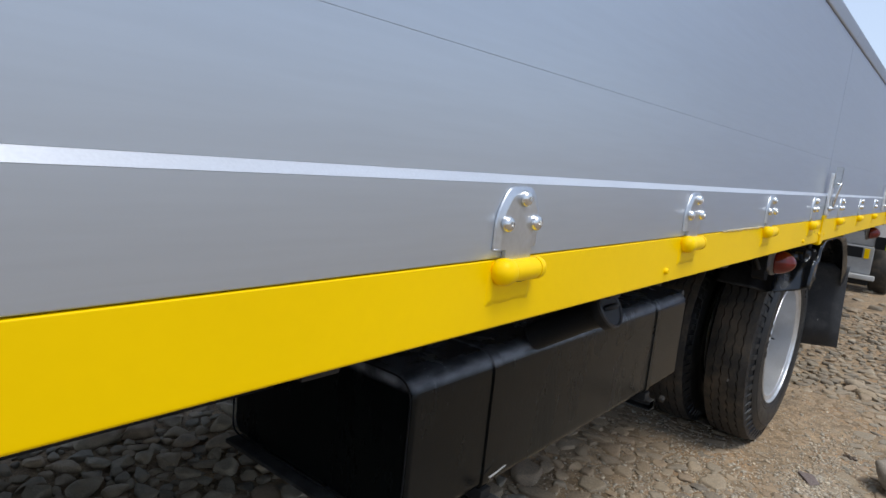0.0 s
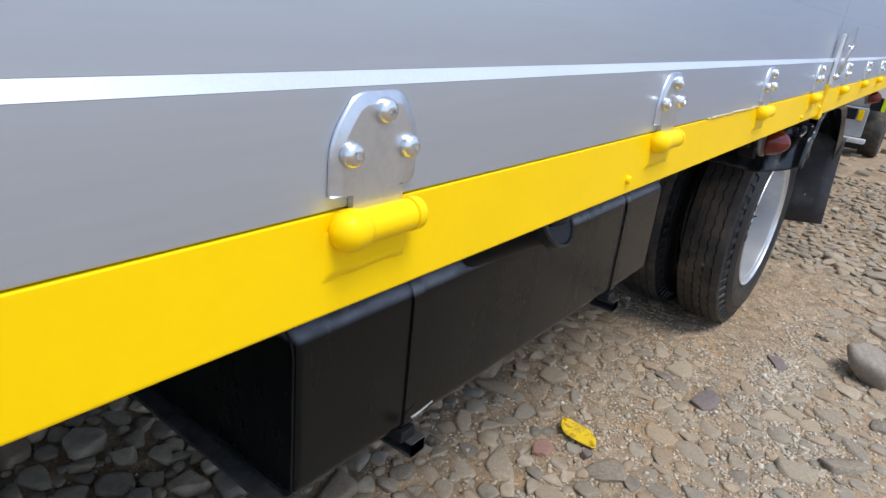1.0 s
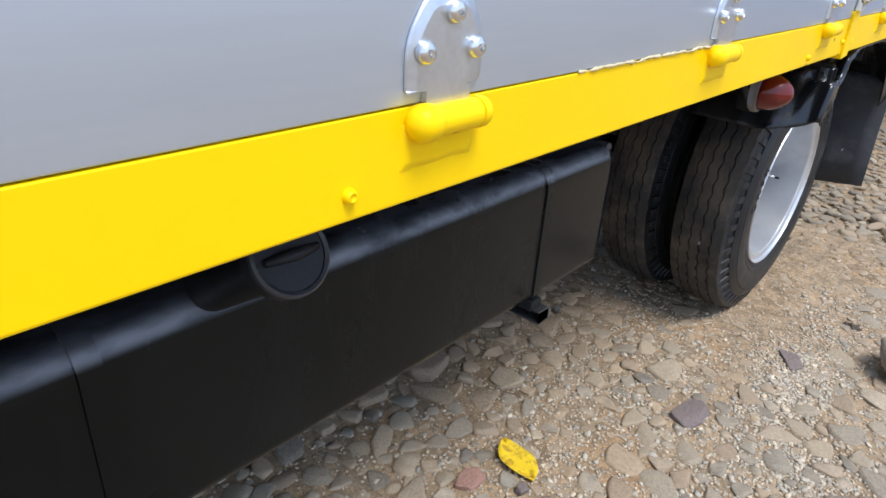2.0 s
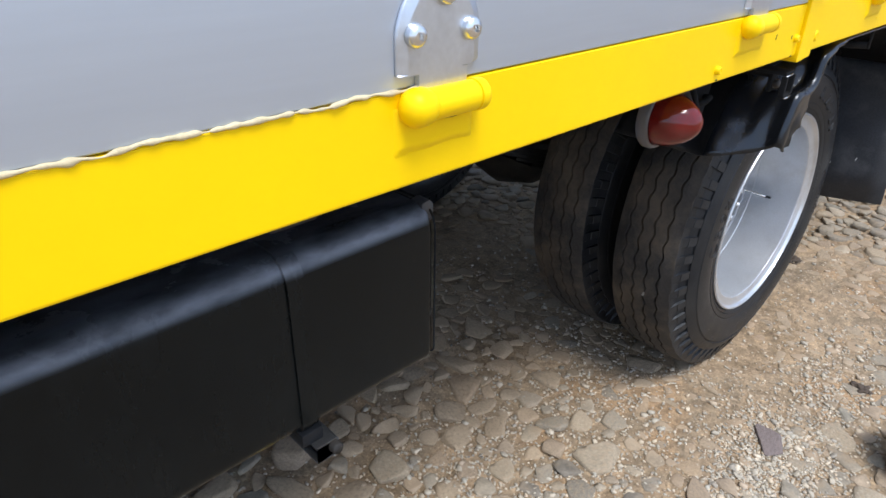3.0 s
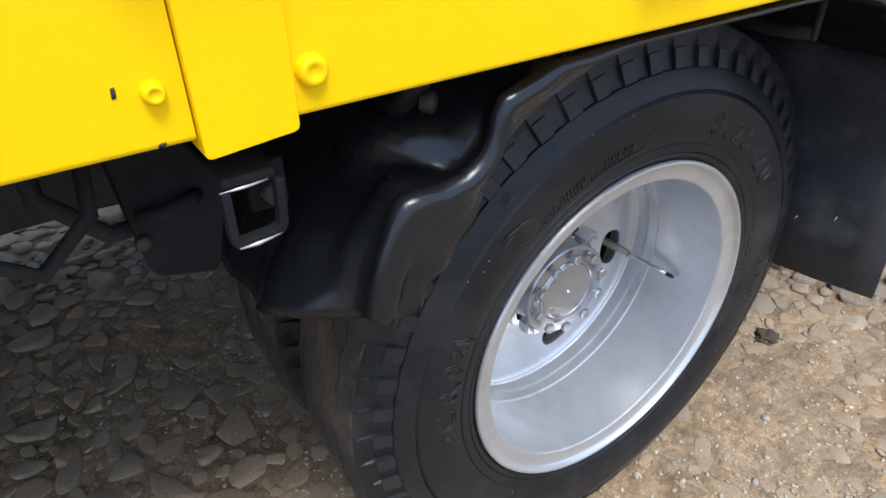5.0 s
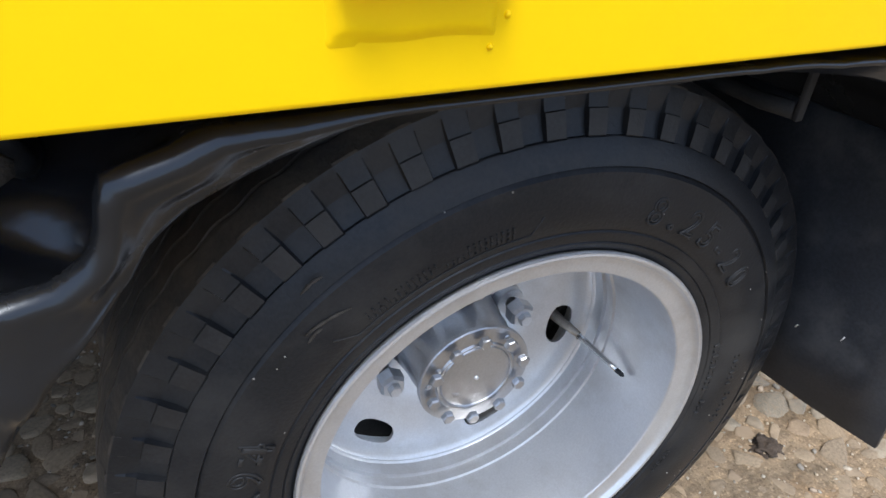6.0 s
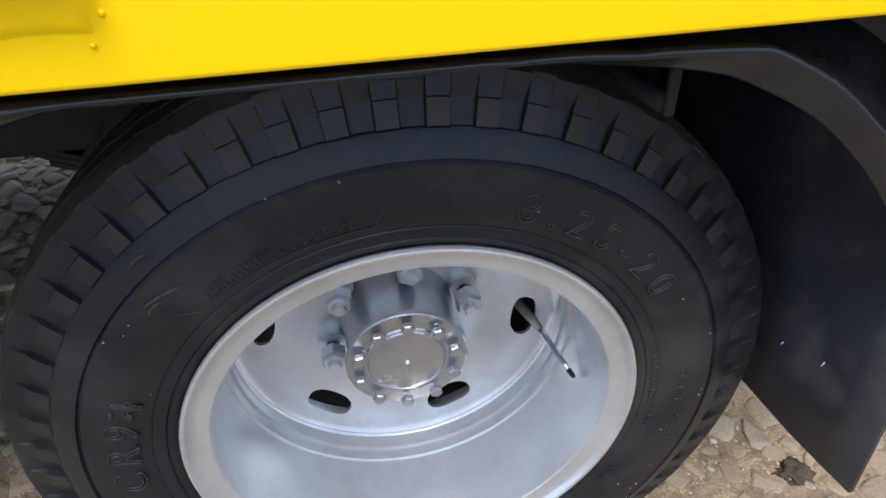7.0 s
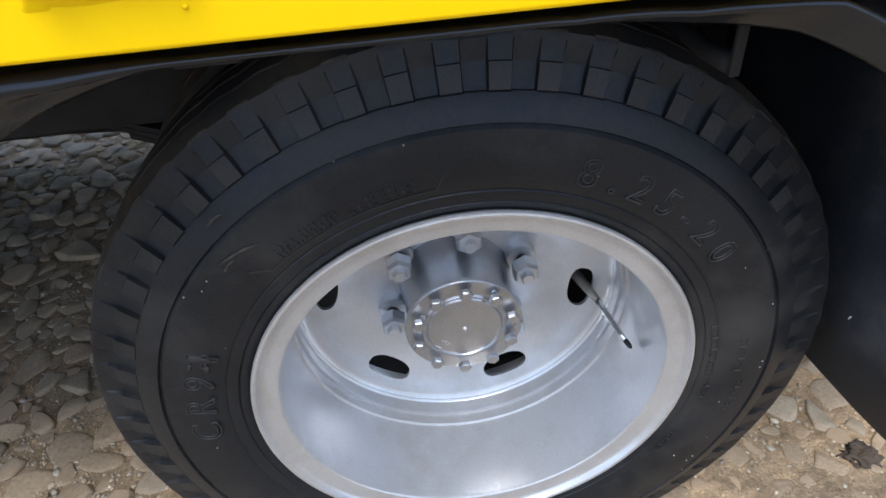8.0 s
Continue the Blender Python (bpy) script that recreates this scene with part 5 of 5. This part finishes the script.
# things that lie singly on the dirt
def single(name, x, y, size, turn, mat, seed, label, sink=0.3):
    vs, fs = pebble(seed, 4, 0.35)
    m = bpy.data.meshes.new(name)
    m.from_pydata([tuple(v) for v in vs], [], fs.tolist())
    m.materials.append(mat)
    m.polygons.foreach_set("use_smooth", [True] * len(m.polygons))
    ob = new(name, m)
    ob.matrix_basis = Matrix.Translation((x, y, height(x, y) + size[2] * (0.5 - sink))) @ Matrix.Rotation(turn, 4, "Z") @ Matrix.Diagonal((*size, 1))
    claim(x, y, max(size[:2]) * 0.5)
    return tagged(ob, label, "stone", group="stones lying on the dirt")


single("boulder", -0.10, -0.415, (0.27, 0.22, 0.20), 0.5, BOULDER, 57, "rounded pale grey-brown boulder on the dirt", 0.22)
single("slate_stone", -0.833, 0.038, (0.175, 0.135, 0.06), 0.4, SLATE, 52, "flat dark purplish stone set in gravel", 0.43)
single("slate_stone", -0.297, -0.095, (0.135, 0.10, 0.045), 0.1, SLATE, 53, "flat dark purplish stone set in gravel", 0.47)
single("flat_stone", -1.235, 0.75, (0.24, 0.17, 0.06), 0.3, STONE, 54, "large flat grey stone under the tank", 0.35)
single("red_stone", -1.492, 0.334, (0.12, 0.085, 0.04), 0.2, material("reddish_stone", (0.30, 0.17, 0.13), 0.85, var=0.2, var_scale=15, bump=0.3), 55, "dull red stone set in gravel", 0.42)
single("dark_pebble", -1.431, 0.221, (0.055, 0.036, 0.036), 0.6, SLATE, 58, "small dark pebble beside the leaf", 0.2)

# dark clods of earth and leaf litter
for x, y, s in ((0.115, -0.193, 0.030), (0.776, 0.25, 0.032)):
    bm = bmesh.new()
    bmesh.ops.create_icosphere(bm, subdivisions=4, radius=1.0)
    for v in bm.verts:
        c = v.co.copy()
        out = 1 + 0.75 * noise.noise(c * 1.9 + Vector((x * 9, 0, 0))) + 0.45 * noise.noise(c * 4.5 + Vector((0, x * 5, 0))) + 0.2 * noise.noise(c * 9)
        v.co = (c.x * out * s * 0.9, c.y * out * s * 0.8, c.z * out * s * 0.42)
    clod = part("clod", bm, CLOD)
    clod.location = (x, y, height(x, y))
    tagged(clod, "crumbled dark clod of earth on the dirt", "clod", group="clods on the dirt")

# a pale root lying beyond the truck
root = part("root", tube([(-0.86, 2.42, 0.012), (-0.888, 2.33, 0.020), (-0.93, 2.22, 0.022), (-0.99, 2.10, 0.016), (-1.06, 1.98, 0.010)], [0.003, 0.006, 0.007, 0.007, 0.004], 8), SEALANT)
tagged(root, "thin pale dry root lying on the dirt", "root")

# a yellow leaf
rows = []
for i in range(13):
    u = i / 12
    w = 0.041 * math.sin(math.pi * u) ** 0.85 + 0.0006
    rows.append([(-0.074 + 0.148 * u + 0.016 * s * math.sin(math.pi * u), w * s, 0.004 + 0.010 * abs(s) + 0.012 * u * u + 0.003 * noise.noise((u * 5, s, 1))) for s in (-1, -0.6, -0.25, 0, 0.25, 0.6, 1)])
leaf = part("fallen_leaf", grid(rows), LEAF)
leaf.modifiers.new("thickness", "SOLIDIFY").thickness = 0.0012
leaf.matrix_basis = pose(-1.360, 0.285, height(-1.360, 0.285) + 0.004, 0, 0, 69)
tagged(leaf, "curled bright yellow fallen leaf lying on gravel", "leaf")

for y in (0.2575, 0.532, 1.70, 1.98):
    claim(0.003, y, 0.12)

spots = []
for r_lo, r_hi, tries in ((0.050, 0.078, 1100), (0.036, 0.052, 11000), (0.025, 0.038, 30000), (0.014, 0.026, 46000), (0.006, 0.014, 60000)):
    for _ in range(tries):
        x, y = (rng.uniform(-2.9, 1.6), rng.uniform(-0.7, 2.4)) if rng.random() < 0.6 else (rng.uniform(-4.2, 4.5), rng.uniform(-1.4, 3.6))
        r = rng.uniform(r_lo, r_hi)
        if rng.random() > (cobbled(x, y) if r > 0.02 else (0.22 + 0.55 * noise.noise((x * 2.3, y * 2.3, 31.0))) * (1 - 0.8 * earth(x, y)) + 0.4 * gritty(x, y)):
            continue
        if free(x, y, r):
            claim(x, y, r)
            spots.append((x, y, r))
for _ in range(5000):
    x, y = rng.uniform(-9, 16), rng.uniform(-9, 12)
    r = rng.uniform(0.04, 0.10)
    if -4.2 < x < 4.5 and -1.4 < y < 3.6:
        continue
    if free(x, y, r):
        claim(x, y, r)
        spots.append((x, y, r))

shapes = [pebble(k, 3, 0.5) for k in range(20)]
coarse = [pebble(100 + k, 2, 0.5) for k in range(14)]
stone_meshes = []
for k in range(12):
    vs, fs = shapes[8 + k]
    m = bpy.data.meshes.new("stone")
    m.from_pydata([tuple(v) for v in vs], [], fs.tolist())
    m.materials.append(STONE)
    m.polygons.foreach_set("use_smooth", [True] * len(m.polygons))
    dusty = m.copy()
    dusty.materials[0] = DUSTY_STONE
    stone_meshes.append((m, dusty))


def stone_pose(x, y, r):
    c = loose(x, y)
    long, flat = rng.uniform(1.0, 1.35), rng.uniform(0.45, 0.70)
    h = r * 2 * flat
    show = (0.0015 + 0.085 * r) * (1 - c) + 0.85 * r * flat * 1.3 * c
    show *= rng.uniform(0.65, 1.3)
    return (Matrix.Translation((x, y, height(x, y) + show - h * 0.40)) @ Matrix.Rotation(rng.uniform(0, 6.283), 4, "Z")
            @ Matrix.Rotation(rng.gauss(0, 0.05 + 0.1 * c), 4, "X") @ Matrix.Diagonal((r * 2 * long, r * 2 / long ** 0.5, h, 1)))


def heap(name, items, mat, label, source):
    """Many stones joined into one mesh."""
    V, F, base = [], [], 0
    for k, m in enumerate(items):
        vs, fs = source[k % len(source)]
        M = np.array(m)
        V.append(vs @ M[:3, :3].T + M[:3, 3])
        F.append(fs + base)
        base += len(vs)
    me = bpy.data.meshes.new(name)
    V, F = np.concatenate(V), np.concatenate(F)
    me.vertices.add(len(V))
    me.vertices.foreach_set("co", V.ravel())
    me.loops.add(F.size)
    me.loops.foreach_set("vertex_index", F.ravel())
    me.polygons.add(len(F))
    me.polygons.foreach_set("loop_start", np.arange(0, F.size, 3))
    me.update()
    me.validate()
    me.materials.append(mat)
    me.polygons.foreach_set("use_smooth", [True] * len(me.polygons))
    ob = new(name, me)
    ob.parent = ground
    return tagged(ob, label, kind="stuff")


close = [s for s in spots if -2.2 < s[0] < 1.3 and -0.6 < s[1] < 1.0 and s[2] > 0.022]
close.sort(key=lambda s: -s[2])
close = close[:300]
picked = set(close)
far_off = []
for s in spots:
    if s in picked:
        ob = new("stone", rng.choice(stone_meshes)[1 if dusted(s[0], s[1]) else 0])
        ob.matrix_basis = stone_pose(*s)
        ob.parent = ground
    else:
        far_off.append((s[2], stone_pose(*s), dusted(s[0], s[1])))
heap("river_stones", [m for r, m, d in far_off if r > 0.03 and not d], STONES, "grey and brown river stones set in dirt", shapes[8:])
heap("dusty_stones", [m for r, m, d in far_off if r > 0.012 and d], DUSTY_STONES, "tan dust-covered stones pressed flush into dirt", shapes[8:])
heap("small_stones", [m for r, m, d in far_off if 0.012 < r <= 0.03 and not d], STONES, "small grey stones set in dirt", coarse)

heap("gravel", [m for r, m, d in far_off if r <= 0.012], STONES, "fine angular gravel pressed into dirt", [pebble(160 + k, 1, 0.6) for k in range(12)])

grit = []
while len(grit) < 19000:
    x, y = rng.uniform(-2.6, 1.4), rng.uniform(-0.8, 1.2)
    if rng.random() > gritty(x, y):
        continue
    r = rng.uniform(0.0022, 0.0065) * (1 + (rng.random() < 0.06))
    grit.append(Matrix.Translation((x, y, height(x, y) + r * 0.25)) @ Matrix.Rotation(rng.uniform(0, 6.28), 4, "Z") @ Matrix.Diagonal((r * 2.6, r * 1.9, r * 1.4, 1)))
heap("grit", grit, PEBBLES, "pale grit and fine gravel scattered on dirt", [pebble(200 + k, 1, 0.5) for k in range(6)])
